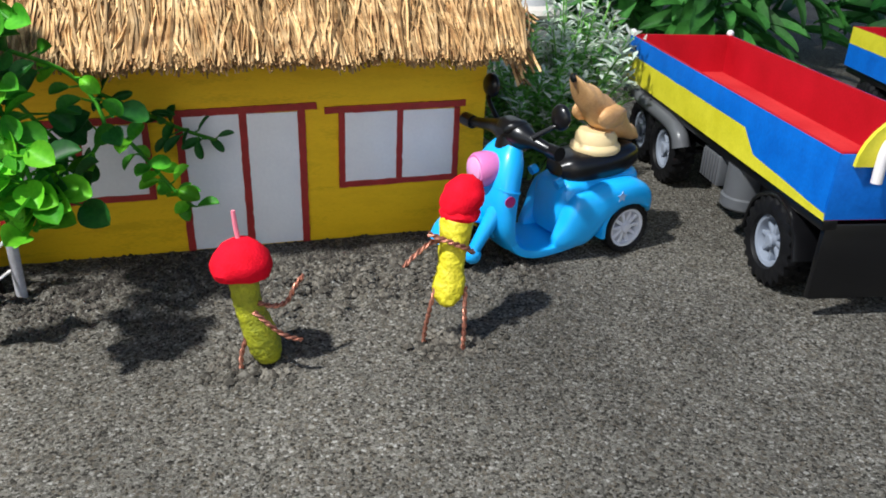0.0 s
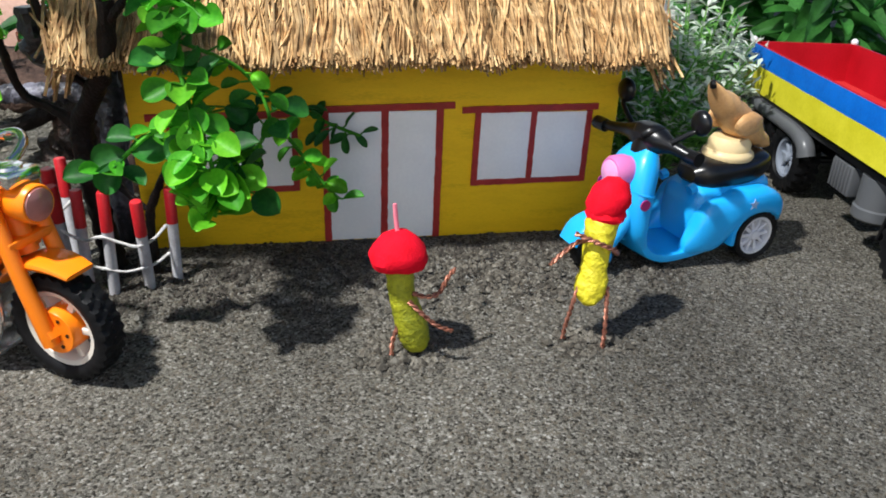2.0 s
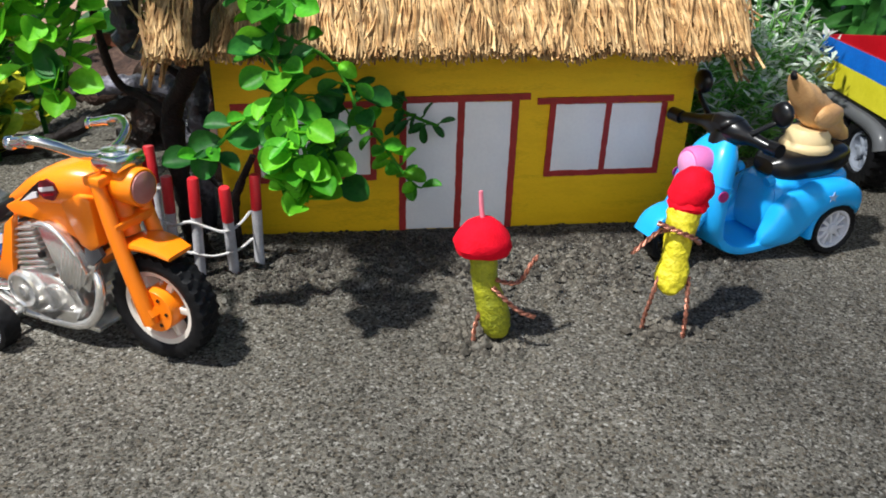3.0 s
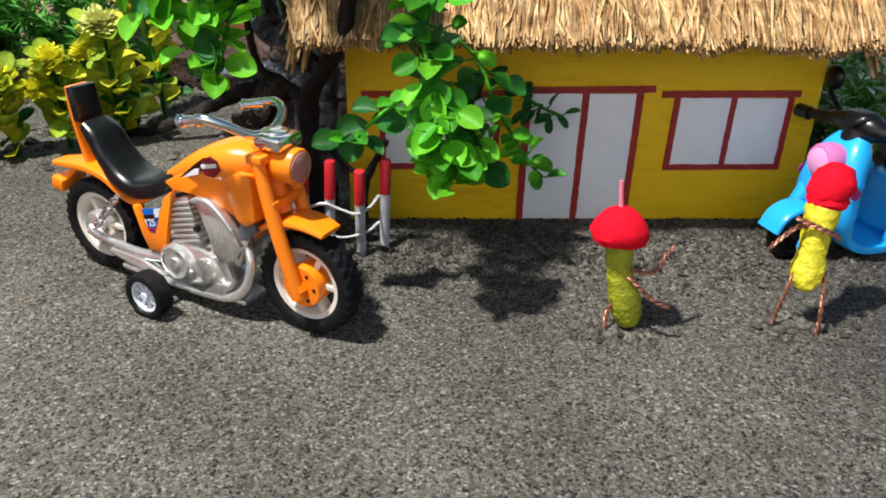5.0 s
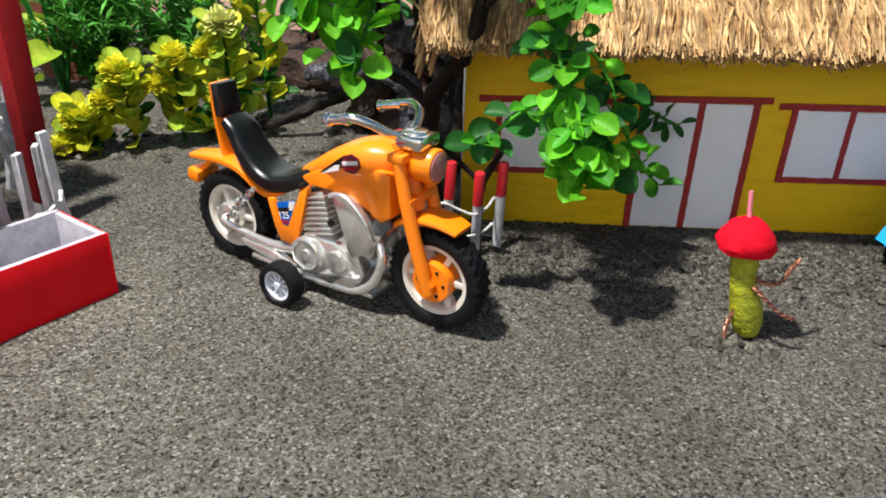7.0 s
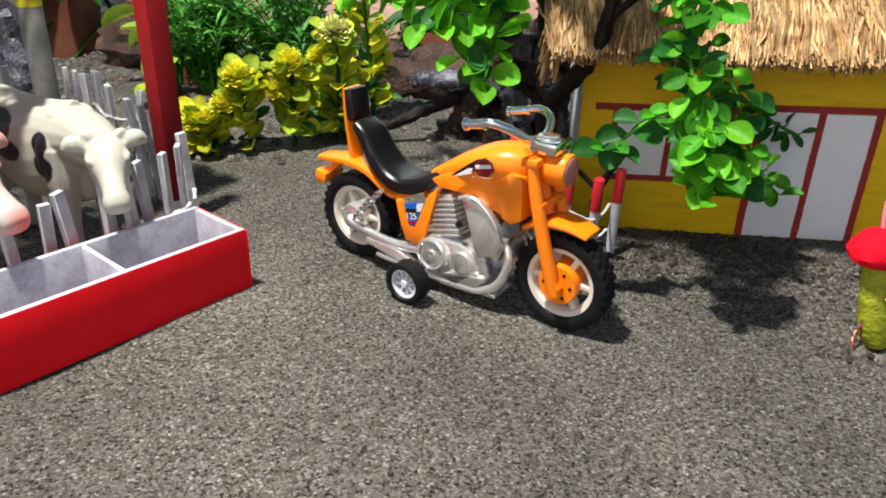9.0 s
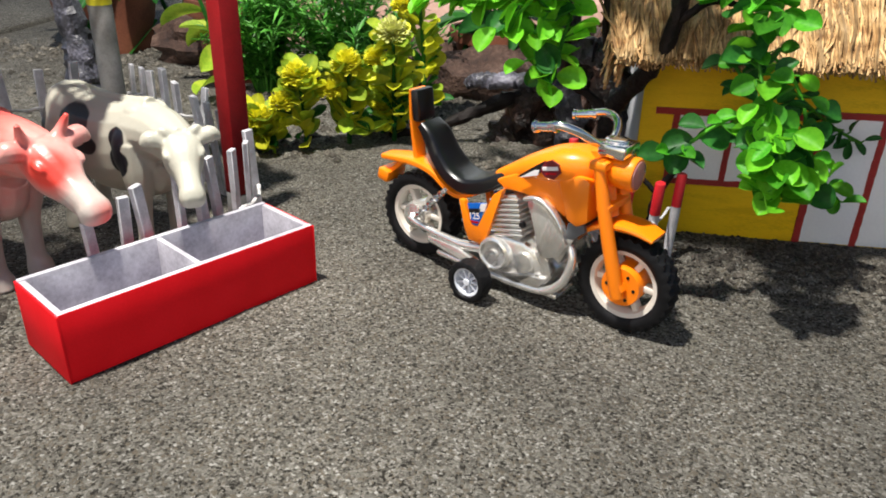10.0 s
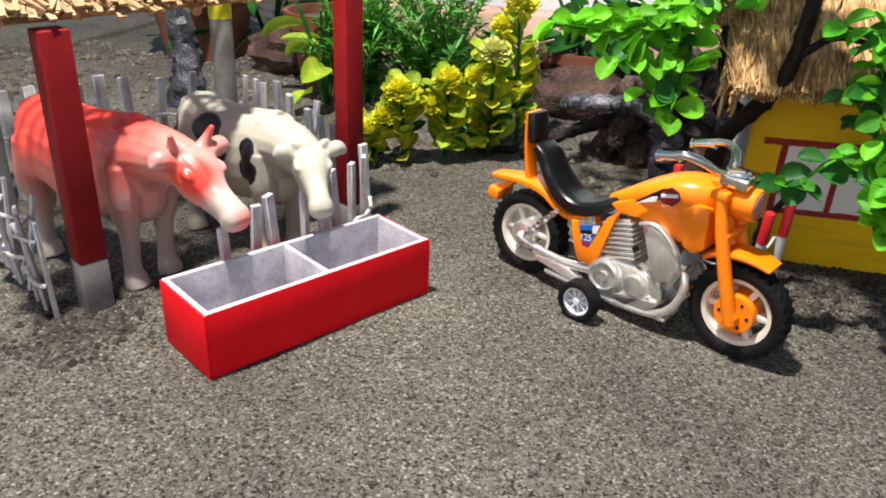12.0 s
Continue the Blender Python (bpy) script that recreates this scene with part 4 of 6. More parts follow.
# ---- orange toy motorcycle ----
def build_motorcycle():
    b = thing("toy_motorcycle", pose(-0.133, 0.478, 0, 0, 0, -30), "bright orange plastic toy motorcycle with chrome engine and black seat", "toy motorcycle")
    wheels = []
    for x in (0.004, 0.1370):
        wheels.append(wheel_parts(b, (x, 0, 0.0258), 0.0258, 0.0135, 0.0185, CREAM, "black ribbed rubber tyre", "cream cast rim", spokes=6, knobs=30, lug=0.045))
    front = wheels[1]
    disc = lathe([(0.0100, -0.0080), (0.0103, -0.0074), (0.0103, 0.0074), (0.0100, 0.0080)], "y", 28, (0.1370, 0, 0.0258))
    part("brake_disc", disc, ORANGE, front, "orange disc with bolt holes")
    holes = bmesh.new()
    for k in range(6):
        a = k * math.pi / 3
        join(holes, lathe([(0.0009, -0.0083), (0.0009, -0.0078)], "y", 10, (0.1370 + 0.0072 * math.cos(a), 0, 0.0258 + 0.0072 * math.sin(a))))
    part("bolt_holes", holes, BLACK, front)
    part("axle_cap", lathe([(0.0032, -0.0125), (0.0036, -0.0118), (0.0036, -0.0080)], "y", 6, (0.1370, 0, 0.0258)), ORANGE, front)
    # rear hub
    part("hub", lathe([(0.003, -0.0100), (0.0075, -0.0088), (0.0085, -0.006), (0.0085, 0.006), (0.0075, 0.0088), (0.003, 0.0100)], "y", 24, (0.004, 0, 0.0258)), SILVER, wheels[0])
    # fork
    for s in (-1, 1):
        part("fork_leg", tube([(0.1185, s * 0.0095, 0.0880, 0.0030), (0.1265, s * 0.0105, 0.058, 0.0034), (0.1366, s * 0.0105, 0.0245, 0.0036), (0.1372, s * 0.0105, 0.0220, 0.0030)], 0.003, 14, 3), ORANGE, b)
    part("fork_brace", box(0.1195, 0, 0.0855, 0.009, 0.026, 0.0045, 0.0012), ORANGE, b)
    part("fork_brace", box(0.1245, 0, 0.0650, 0.007, 0.024, 0.0040, 0.0010), ORANGE, b)
    fender = ribbon([(0.1070, 0.0395, 0.0055, 0.0010), (0.1125, 0.0475, 0.0078, 0.0014), (0.1210, 0.0535, 0.0090, 0.0018), (0.1300, 0.0560, 0.0092, 0.0020), (0.1400, 0.0560, 0.0088, 0.0017), (0.1495, 0.0535, 0.0076, 0.0012)], power=4)
    part("front_fender", fender, ORANGE, b)
    part("steering_head", rod((0.1145, 0, 0.090), (0.1230, 0, 0.058), 0.0050), ORANGE, b)
    # lamp and instruments
    lamp = part("headlamp", lathe([(0.0045, 0.1180), (0.0070, 0.1205), (0.0081, 0.1260), (0.0084, 0.1340), (0.0078, 0.1350)], "x", 28, (0, 0, 0.0815)), ORANGE, b)
    part("lens", lathe([(0.0072, 0.1345), (0.0068, 0.1356), (0.0045, 0.1366), (0.0015, 0.1371)], "x", 28, (0, 0, 0.0815)), LENS, lamp, "dusky pink lamp lens")
    gauge = part("instrument_block", box(0.1235, 0, 0.0925, 0.0145, 0.0170, 0.0065, 0.0016), CHROME, b, "chrome instrument block")
    part("bezel", lathe([(0.0056, 0.0955), (0.0058, 0.0968), (0.0046, 0.0972)], "z", 20, (0.1225, 0, 0)), CHROME, gauge)
    bar = tube([(0.0915, -0.0220, 0.1015, 0.0021), (0.0980, -0.0228, 0.1030, 0.0021), (0.1045, -0.0235, 0.1048, 0.0021), (0.1120, -0.0190, 0.1020, 0.0021), (0.1165, -0.0100, 0.0962, 0.0021), (0.1180, 0, 0.0945, 0.0021),
                (0.1165, 0.0100, 0.0962, 0.0021), (0.1120, 0.0190, 0.0995, 0.0021), (0.1045, 0.0232, 0.1010, 0.0021), (0.0950, 0.0230, 0.0990, 0.0021), (0.0880, 0.0225, 0.0972, 0.0021)], 0.0018, 12, 5)
    part("handlebar", bar, CHROME, b, "chrome handlebar")
    for s in (-1, 1):
        x, z = (0.0900, 0.1011) if s < 0 else (0.0865, 0.0966)
        g = tube([(x, s * 0.0222, z, 0.0030), (x + 0.0014, s * 0.0223, z + 0.0003, 0.0030), (x + 0.0018, s * 0.0223, z + 0.0005, 0.0021), (x + 0.006, s * 0.0226, z + 0.0013, 0.0023), (x + 0.0105, s * 0.0229, z + 0.0022, 0.0021), (x + 0.0110, s * 0.0229, z + 0.0023, 0.0028), (x + 0.0128, s * 0.0230, z + 0.0026, 0.0028)], 0.002, 12, 1)
        part("grip", g, CHROME, b)
    # tank with its panel and decal
    tank = part("fuel_tank", loft([(0.057, 0, 0.0635, 0.0040, 0.0026), (0.066, 0, 0.0675, 0.0075, 0.0046), (0.078, 0, 0.0730, 0.0118, 0.0070), (0.091, 0, 0.0775, 0.0142, 0.0090), (0.103, 0, 0.0795, 0.0140, 0.0096), (0.112, 0, 0.0795, 0.0110, 0.0086), (0.117, 0, 0.0795, 0.0070, 0.0065)], 24, 2.6, 5), ORANGE, b)
    for sd in (-1, 1):
        y = sd * 0.0145
        decal = part("decal", plate([(0.0905, 0.0770), (0.0925, 0.0820), (0.0965, 0.0840), (0.1005, 0.0825), (0.1020, 0.0785), (0.0985, 0.0745), (0.0935, 0.0745)], y - 0.0005, y + 0.0005), MAROON, tank, "maroon and black shield badge")
        part("badge_wing", plate([(0.0770, 0.0705), (0.0870, 0.0785), (0.0925, 0.0825), (0.0915, 0.0765), (0.0860, 0.0730)], y * 0.97 - 0.0006, y * 0.97 + 0.0006), BLACK, tank, "black badge wing")
        part("badge_flame", plate([(0.0790, 0.0708), (0.0870, 0.0765), (0.0900, 0.0772), (0.0895, 0.0745)], y * 1.02 - 0.0005, y * 1.02 + 0.0005), WHITE_PLASTIC, tank, "pale badge flame")
        part("badge_bar", box(0.0962, y * 1.045, 0.0795, 0.0090, 0.0005, 0.0019, 0.0001, (0, -14, 0)), WHITE_PLASTIC, decal)
        part("badge_bar", box(0.0968, y * 1.045, 0.0770, 0.0060, 0.0005, 0.0010, 0.0001, (0, -14, 0)), BED_RED, decal)
    part("shroud", plate([(0.0995, 0.0735), (0.1110, 0.0790), (0.1170, 0.0770), (0.1180, 0.0560), (0.1120, 0.0520), (0.1060, 0.0545), (0.1035, 0.0640)], -0.0132, 0.0132, 0.0016), ORANGE, b)
    part("belly_frame", plate([(0.0620, 0.0640), (0.0760, 0.0715), (0.0985, 0.0740), (0.1075, 0.0600), (0.1040, 0.0545), (0.0960, 0.0600), (0.0800, 0.0625), (0.0680, 0.0600)], -0.0112, 0.0112, 0.0012), ORANGE, b)
    # seat and tail
    seat = ribbon([(0.0075, 0.0815, 0.0085, 0.0030), (0.0135, 0.0760, 0.0098, 0.0042), (0.0200, 0.0660, 0.0106, 0.0046), (0.0290, 0.0575, 0.0115, 0.0048), (0.0400, 0.0540, 0.0118, 0.0048), (0.0520, 0.0570, 0.0108, 0.0044), (0.0610, 0.0625, 0.0085, 0.0034), (0.0680, 0.0670, 0.0055, 0.0022)], 18, 4, 5)
    part("seat", seat, BLACK, b, "glossy black dished seat")
    part("backrest", box(0.0030, 0, 0.0912, 0.0055, 0.0150, 0.0180, 0.0018, (0, -7, 0)), BLACK, b, "black backrest pad")
    part("sissy_bar", ribbon([(-0.0012, 0.0995, 0.0068, 0.0011), (-0.0012, 0.0830, 0.0060, 0.0013), (0.0005, 0.0640, 0.0045, 0.0018), (0.0020, 0.0560, 0.0045, 0.0020)], power=4), ORANGE, b)
    part("rear_fender", ribbon([(-0.0240, 0.0555, 0.0060, 0.0016), (-0.0120, 0.0570, 0.0075, 0.0020), (0.0020, 0.0580, 0.0085, 0.0022), (0.0160, 0.0555, 0.0088, 0.0022), (0.0300, 0.0475, 0.0090, 0.0020), (0.0400, 0.0480, 0.0090, 0.0018), (0.0560, 0.0570, 0.0080, 0.0018)], 16, 4), ORANGE, b)
    tail = part("tail_lamp", box(-0.0210, 0, 0.0450, 0.0085, 0.0165, 0.0075, 0.0016, (0, 12, 0)), ORANGE, b)
    part("bracket", ribbon([(-0.0190, 0.0470, 0.0045, 0.0018), (-0.0130, 0.0520, 0.0040, 0.0018), (-0.0080, 0.0565, 0.0040, 0.0018)], power=4), ORANGE, tail)
    # frame side panel with sticker
    for s in (-1, 1):
        part("side_frame", plate([(0.0400, 0.0480), (0.0440, 0.0485), (0.0485, 0.0345), (0.0540, 0.0345), (0.0620, 0.0560), (0.0695, 0.0620), (0.0665, 0.0540), (0.0605, 0.0340), (0.0575, 0.0255), (0.0475, 0.0255), (0.0440, 0.0330)], s * 0.0118 - 0.0016, s * 0.0118 + 0.0016, 0.0008), ORANGE, b)
        part("peg_bracket", plate([(0.0190, 0.0195), (0.0420, 0.0180), (0.0560, 0.0130), (0.0560, 0.0100), (0.0400, 0.0125), (0.0190, 0.0160)], s * 0.0118 - 0.0022, s * 0.0118 + 0.0022, 0.0006), SILVER, b, "flat silver footpeg bracket")
        st = part("sticker", plate([(0.0455, 0.0465), (0.0575, 0.0500), (0.0535, 0.0352), (0.0490, 0.0352)], s * 0.0122 - 0.0003, s * 0.0122 + 0.0003), BED_BLUE, b, "blue, red and white sticker")
        part("sticker_corner", plate([(0.0545, 0.0488), (0.0585, 0.0500), (0.0570, 0.0450), (0.0535, 0.0440)], s * 0.0125 - 0.0003, s * 0.0125 + 0.0003), WHITE_PLASTIC, st)
        part("sticker_bar", plate([(0.0470, 0.0440), (0.0545, 0.0460), (0.0540, 0.0435), (0.0470, 0.0415)], s * 0.0127 - 0.0003, s * 0.0127 + 0.0003), BLACK, st)
        part("sticker_bar", plate([(0.0485, 0.0374), (0.0535, 0.0380), (0.0532, 0.0368), (0.0488, 0.0362)], s * 0.0127 - 0.0003, s * 0.0127 + 0.0003), BED_RED, st)
        text = bpy.data.curves.new("lettering", "FONT")
        text.body, text.size, text.extrude, text.align_x = "125", 0.0052, 0.00015, "CENTER"
        text.materials.append(WHITE_PLASTIC)
        num = new("lettering", text)
        num.parent = st
        num.matrix_basis = pose(0.0512, s * 0.0132, 0.0392, 90, 0, 0 if s < 0 else 180) @ pose(0, 0, 0, 0, 0, 12 * -s)
        tagged(num, "white number 125")
        # spring and swing arm
        spring = []
        for k in range(57):
            f = k / 56
            a = f * 2 * math.pi * 7
            spring.append((0.0100 + 0.0185 * f + 0.0020 * math.cos(a), s * 0.0125 + 0.0020 * math.sin(a), 0.0290 + 0.0200 * f, 0.0008))
        part("shock_spring", tube(spring, 0.0008, 6, 1), CHROME, b)
        part("shock_rod", rod((0.0085, s * 0.0125, 0.0275), (0.0300, s * 0.0125, 0.0505), 0.0012), SILVER, b)
        part("swing_arm", tube([(0.0040, s * 0.0105, 0.0258, 0.0034), (0.0160, s * 0.0110, 0.0225, 0.0022), (0.0400, s * 0.0108, 0.0200, 0.0026), (0.0560, s * 0.0095, 0.0220, 0.0034)], 0.003, 12, 3), SILVER, b)
        part("exhaust", tube([(0.0260, s * 0.0122, 0.0108, 0.0015), (0.0300, s * 0.0122, 0.0108, 0.0019), (0.0450, s * 0.0122, 0.0102, 0.0020), (0.0560, s * 0.0124, 0.0098, 0.0020), (0.0720, s * 0.0120, 0.0090, 0.0020)], 0.003, 12, 3), SILVER, b, "silver exhaust pipe")
    # engine
    eng = part("engine", plate([(0.0560, 0.0150), (0.0580, 0.0290), (0.0680, 0.0345), (0.0820, 0.0340), (0.0960, 0.0290), (0.1010, 0.0200), (0.0960, 0.0110), (0.0640, 0.0100)], -0.0120, 0.0120, 0.0028), SILVER, b, "silver moulded engine")
    for k in range(8):
        part("fin", box(0.0725 - 0.0006 * k, 0, 0.0355 + 0.0027 * k, 0.0185, 0.0245, 0.0015, 0.0005, (0, -14, 0)), SILVER, eng)
    part("cylinder_core", box(0.0705, 0, 0.0450, 0.0135, 0.0190, 0.0240, 0.001, (0, -14, 0)), SILVER, eng)
    cover = [(0.0835, 0.0600), (0.0885, 0.0622), (0.0945, 0.0612), (0.1005, 0.0570), (0.1055, 0.0500), (0.1085, 0.0415), (0.1055, 0.0345), (0.0960, 0.0300), (0.0925, 0.0330), (0.0905, 0.0430), (0.0875, 0.0520)]
    for s in (-1, 1):
        cv = part("side_cover", plate(cover, min(s * 0.0105, s * 0.0148), max(s * 0.0105, s * 0.0148), 0.0007), SILVER, eng, "pale silver fan-shaped engine cover")
        part("cover_lip", tube([(0.0830, s * 0.0150, 0.0600, 0.0012), (0.0885, s * 0.0154, 0.0620, 0.0014), (0.0945, s * 0.0154, 0.0610, 0.0014), (0.1005, s * 0.0154, 0.0566, 0.0014), (0.1050, s * 0.0150, 0.0500, 0.0012)], 0.001, 10, 4), SILVER, cv)
        for k in range(7):
            part("slat", box(0.0955 + 0.0016 * k, s * 0.0149, 0.0440 - 0.0009 * k, 0.0006, 0.0010, 0.0185 - 0.0010 * k, 0.0002, (0, 18, 0)), SILVER, cv)
        part("plug", lathe([(0.0018, s * 0.0120), (0.0016, s * 0.0138)], "y", 10, (0.0815, 0, 0.0445)), BLACK, eng, "small black plug")
        part("stay", plate([(0.1065, 0.0520), (0.1140, 0.0560), (0.1165, 0.0500), (0.1100, 0.0440), (0.1055, 0.0440)], s * 0.0100 - 0.0012, s * 0.0100 + 0.0012, 0.0004), GUNMETAL, eng, "dark metal stay")
    part("cylinder_core", box(0.0990, 0, 0.0410, 0.0190, 0.0220, 0.0190, 0.001, (0, 24, 0)), SILVER, eng)
    for s in (-1, 1):
        part("clutch_cover", lathe([(0.0098, s * 0.0115), (0.0095, s * 0.0145), (0.0080, s * 0.0152), (0.0072, s * 0.0144), (0.0030, s * 0.0146), (0.0028, s * 0.0158), (0.0010, s * 0.0160)], "y", 28, (0.0655, 0, 0.0230)), SILVER, eng)
        part("timing_cover", lathe([(0.0060, s * 0.0115), (0.0056, s * 0.0146), (0.0020, s * 0.0150)], "y", 22, (0.0840, 0, 0.0235)), SILVER, eng)
        part("header_pipe", tube([(0.1040, s * 0.0070, 0.0420, 0.0022), (0.1095, s * 0.0095, 0.0370, 0.0024), (0.1105, s * 0.0110, 0.0285, 0.0024), (0.1060, s * 0.0120, 0.0175, 0.0024), (0.0950, s * 0.0122, 0.0105, 0.0024), (0.0720, s * 0.0122, 0.0090, 0.0022)], 0.003, 14, 5), SILVER, eng, "curved silver header pipe")
        part("bolt", lathe([(0.0016, s * 0.0120), (0.0014, s * 0.0136)], "y", 8, (0.0760, 0, 0.0140)), SILVER, eng)
        part("crank_web", plate([(0.0600, 0.0150), (0.0720, 0.0120), (0.0940, 0.0115), (0.0985, 0.0190), (0.0900, 0.0175), (0.0800, 0.0165), (0.0700, 0.0130)], s * 0.0128 - 0.0012, s * 0.0128 + 0.0012, 0.0005), SILVER, eng)
        part("rocker_rib", plate([(0.0900, 0.0330), (0.0985, 0.0300), (0.1010, 0.0225), (0.0975, 0.0230), (0.0930, 0.0275)], s * 0.0126 - 0.0012, s * 0.0126 + 0.0012, 0.0005), SILVER, eng)
        part("bolt", lathe([(0.0016, s * 0.0120), (0.0014, s * 0.0136)], "y", 8, (0.0930, 0, 0.0185)), SILVER, eng)
    part("skid_plate", box(0.0820, 0, 0.0072, 0.0420, 0.0180, 0.0026, 0.0008), SILVER, b)
    # side stabiliser wheels
    part("stabiliser_axle", rod((0.0615, -0.0300, 0.0115), (0.0615, 0.0300, 0.0115), 0.0014), SILVER, b)
    for s in (-1, 1):
        wheel_parts(b, (0.0615, s * 0.0295, 0.0118), 0.0118, 0.0100, 0.0082, RIM_WHITE, "small black stabiliser tyre", "silver white spoked rim", spokes=9, knobs=16, name="stabiliser_wheel")


build_motorcycle()


# ---- blue toy scooter ----
def build_scooter():
    b = thing("toy_scooter", pose(0.3545, 0.506, 0, 0, 0, 193), "sky blue plastic three-wheeled toy scooter with black seat", "toy scooter")
    for s in (-1, 1):
        wheel_parts(b, (0.003, s * 0.0215, 0.0162), 0.0162, 0.0105, 0.0124, RIM_WHITE, "black rubber tyre", "silver white spoked rim", spokes=10, knobs=20)
        # rear fenders
        arc = [(0.0032 + 0.0185 * math.cos(a), 0.0165 + 0.0190 * math.sin(a), 0.0070, 0.0020) for a in (radians(d) for d in (-12, 20, 55, 90, 115, 138))]
        part("rear_fender", ribbon(arc, 14, 3.5, 4, y=s * 0.0195), BLUE, b)
    star = [((0.0036 if k % 2 == 0 else 0.0016) * math.sin(k * math.pi / 5) + 0.012, 0.0385 + (0.0036 if k % 2 == 0 else 0.0016) * math.cos(k * math.pi / 5)) for k in range(10)]
    wheel_parts(b, (0.1035, 0, 0.0135), 0.0135, 0.0100, 0.0095, BLACK, "black rubber tyre", "black moulded rim", spokes=8, knobs=18)
    # rear body, footboard, leg shield
    part("rear_body", loft([(-0.014, 0, 0.037, 0.010, 0.009), (-0.008, 0, 0.036, 0.0150, 0.0140), (0.006, 0, 0.034, 0.0165, 0.0170), (0.024, 0, 0.031, 0.0180, 0.0185), (0.038, 0, 0.029, 0.0180, 0.0190), (0.044, 0, 0.028, 0.0160, 0.0170)], 24, 4.0, 4), BLUE, b)
    for s in (-1, 1):
        part("rear_cowl", loft([(-0.0175, s * 0.0165, 0.0260, 0.0050, 0.0050), (-0.0120, s * 0.0180, 0.0325, 0.0080, 0.0080), (-0.0020, s * 0.0186, 0.0375, 0.0088, 0.0085), (0.0100, s * 0.0186, 0.0375, 0.0088, 0.0092), (0.0200, s * 0.0184, 0.0330, 0.0086, 0.0130), (0.0300, s * 0.0180, 0.0265, 0.0080, 0.0170), (0.0390, s * 0.0176, 0.0245, 0.0074, 0.0165), (0.0440, s * 0.0172, 0.0210, 0.0064, 0.0135), (0.0475, s * 0.0170, 0.0165, 0.0050, 0.0085), (0.0520, s * 0.0168, 0.0120, 0.0030, 0.0040)], 20, 2.8, 5), BLUE, b)
        part("star_mark", plate(star, s * 0.0272 - 0.0003, s * 0.0272 + 0.0003), STAR, b, "worn silver star sticker")
        part("grab_knob", rod((0.0465, s * 0.0130, 0.0485), (0.0505, s * 0.0130, 0.0470), 0.0030), BLUE, b)
    part("footboard", ribbon([(0.036, 0.0095, 0.0195, 0.0035), (0.050, 0.0085, 0.0205, 0.0032), (0.066, 0.0085, 0.0205, 0.0032), (0.077, 0.0130, 0.0195, 0.0032), (0.083, 0.0230, 0.0185, 0.0032)], 18, 5, 5), BLUE, b)
    part("knee_panel", loft([(0.0410, 0, 0.030, 0.0150, 0.0150), (0.0440, 0, 0.030, 0.0150, 0.0150), (0.0470, 0, 0.026, 0.0120, 0.0120)], 18, 4.0, 3), BLUE, b)
    shield = ribbon([(0.079, 0.014, 0.0185, 0.0040), (0.0845, 0.027, 0.0215, 0.0065), (0.0855, 0.040, 0.0210, 0.0085), (0.083, 0.053, 0.0185, 0.0090), (0.079, 0.064, 0.0150, 0.0080), (0.076, 0.071, 0.0105, 0.0055)], 22, 2.8, 6)
    sh = part("leg_shield", shield, BLUE, b)
    part("seam", ribbon([(0.0838, 0.0492, 0.0203, 0.0092), (0.0836, 0.0499, 0.0202, 0.0093)], 22, 2.8, 1), BLUE, sh)
    for s in (-1, 1):
        part("round_dot", lathe([(0.0032, -0.0004), (0.0032, 0.0004)], "y", 20, (0.0868, s * 0.0212, 0.0455)), MAGENTA, sh, "magenta dot sticker")
    lamp = part("headlamp", lathe([(0.0085, 0.085), (0.0100, 0.090), (0.0098, 0.0965), (0.0086, 0.0985)], "x", 28, (0, 0.001, 0.0590)), PINK, b, "pink round headlamp")
    part("lens", lathe([(0.0076, 0.0980), (0.0070, 0.0995), (0.0040, 0.1006), (0.0012, 0.1010)], "x", 28, (0, 0.001, 0.0590)), PINK_LENS, lamp, "pale pink lens")
    # front fender with fork arms and round axle caps
    arc = [(0.1035 + 0.0175 * math.cos(a), 0.0145 + 0.0180 * math.sin(a), 0.0085, 0.0022) for a in (radians(d) for d in (15, 50, 90, 130, 165))]
    part("front_fender", ribbon(arc, 16, 3.0, 4), BLUE, b)
    for s in (-1, 1):
        part("fork_arm", tube([(0.088, s * 0.0120, 0.040, 0.0052), (0.096, s * 0.0120, 0.027, 0.0042), (0.1035, s * 0.0115, 0.0140, 0.0034)], 0.004, 14, 4), BLUE, b)
        part("axle_cap", blob((0.1035, s * 0.0125, 0.0125), 0.0052, (1, 0.75, 1), 2), BLUE, b)
    # handlebar, mirrors
    bar = tube([(0.0800, -0.0400, 0.0745, 0.0026), (0.0785, -0.0300, 0.0755, 0.0030), (0.0760, -0.0180, 0.0770, 0.0040), (0.0740, -0.0060, 0.0775, 0.0078), (0.0725, 0.0060, 0.0770, 0.0078), (0.0700, 0.0150, 0.0760, 0.0042), (0.0675, 0.0220, 0.0745, 0.0034), (0.0650, 0.0300, 0.0730, 0.0032)], 0.003, 16, 4)
    hb = part("handlebar", bar, BLACK, b, "glossy black handlebar")
    for x, y, z in ((0.0800, -0.0385, 0.0747), (0.0655, 0.0280, 0.0735)):
        part("grip", rod((x + 0.0003, y - 0.0045, z), (x - 0.0003, y + 0.0045, z), 0.0040), BLACK, hb)
    part("dashboard", loft([(0.0650, 0, 0.0805, 0.006, 0.0020), (0.0720, 0, 0.0830, 0.0085, 0.0030), (0.0790, 0, 0.0825, 0.0075, 0.0028), (0.0830, 0, 0.0800, 0.004, 0.0015)], 18, 3.0, 4), BLACK, b)
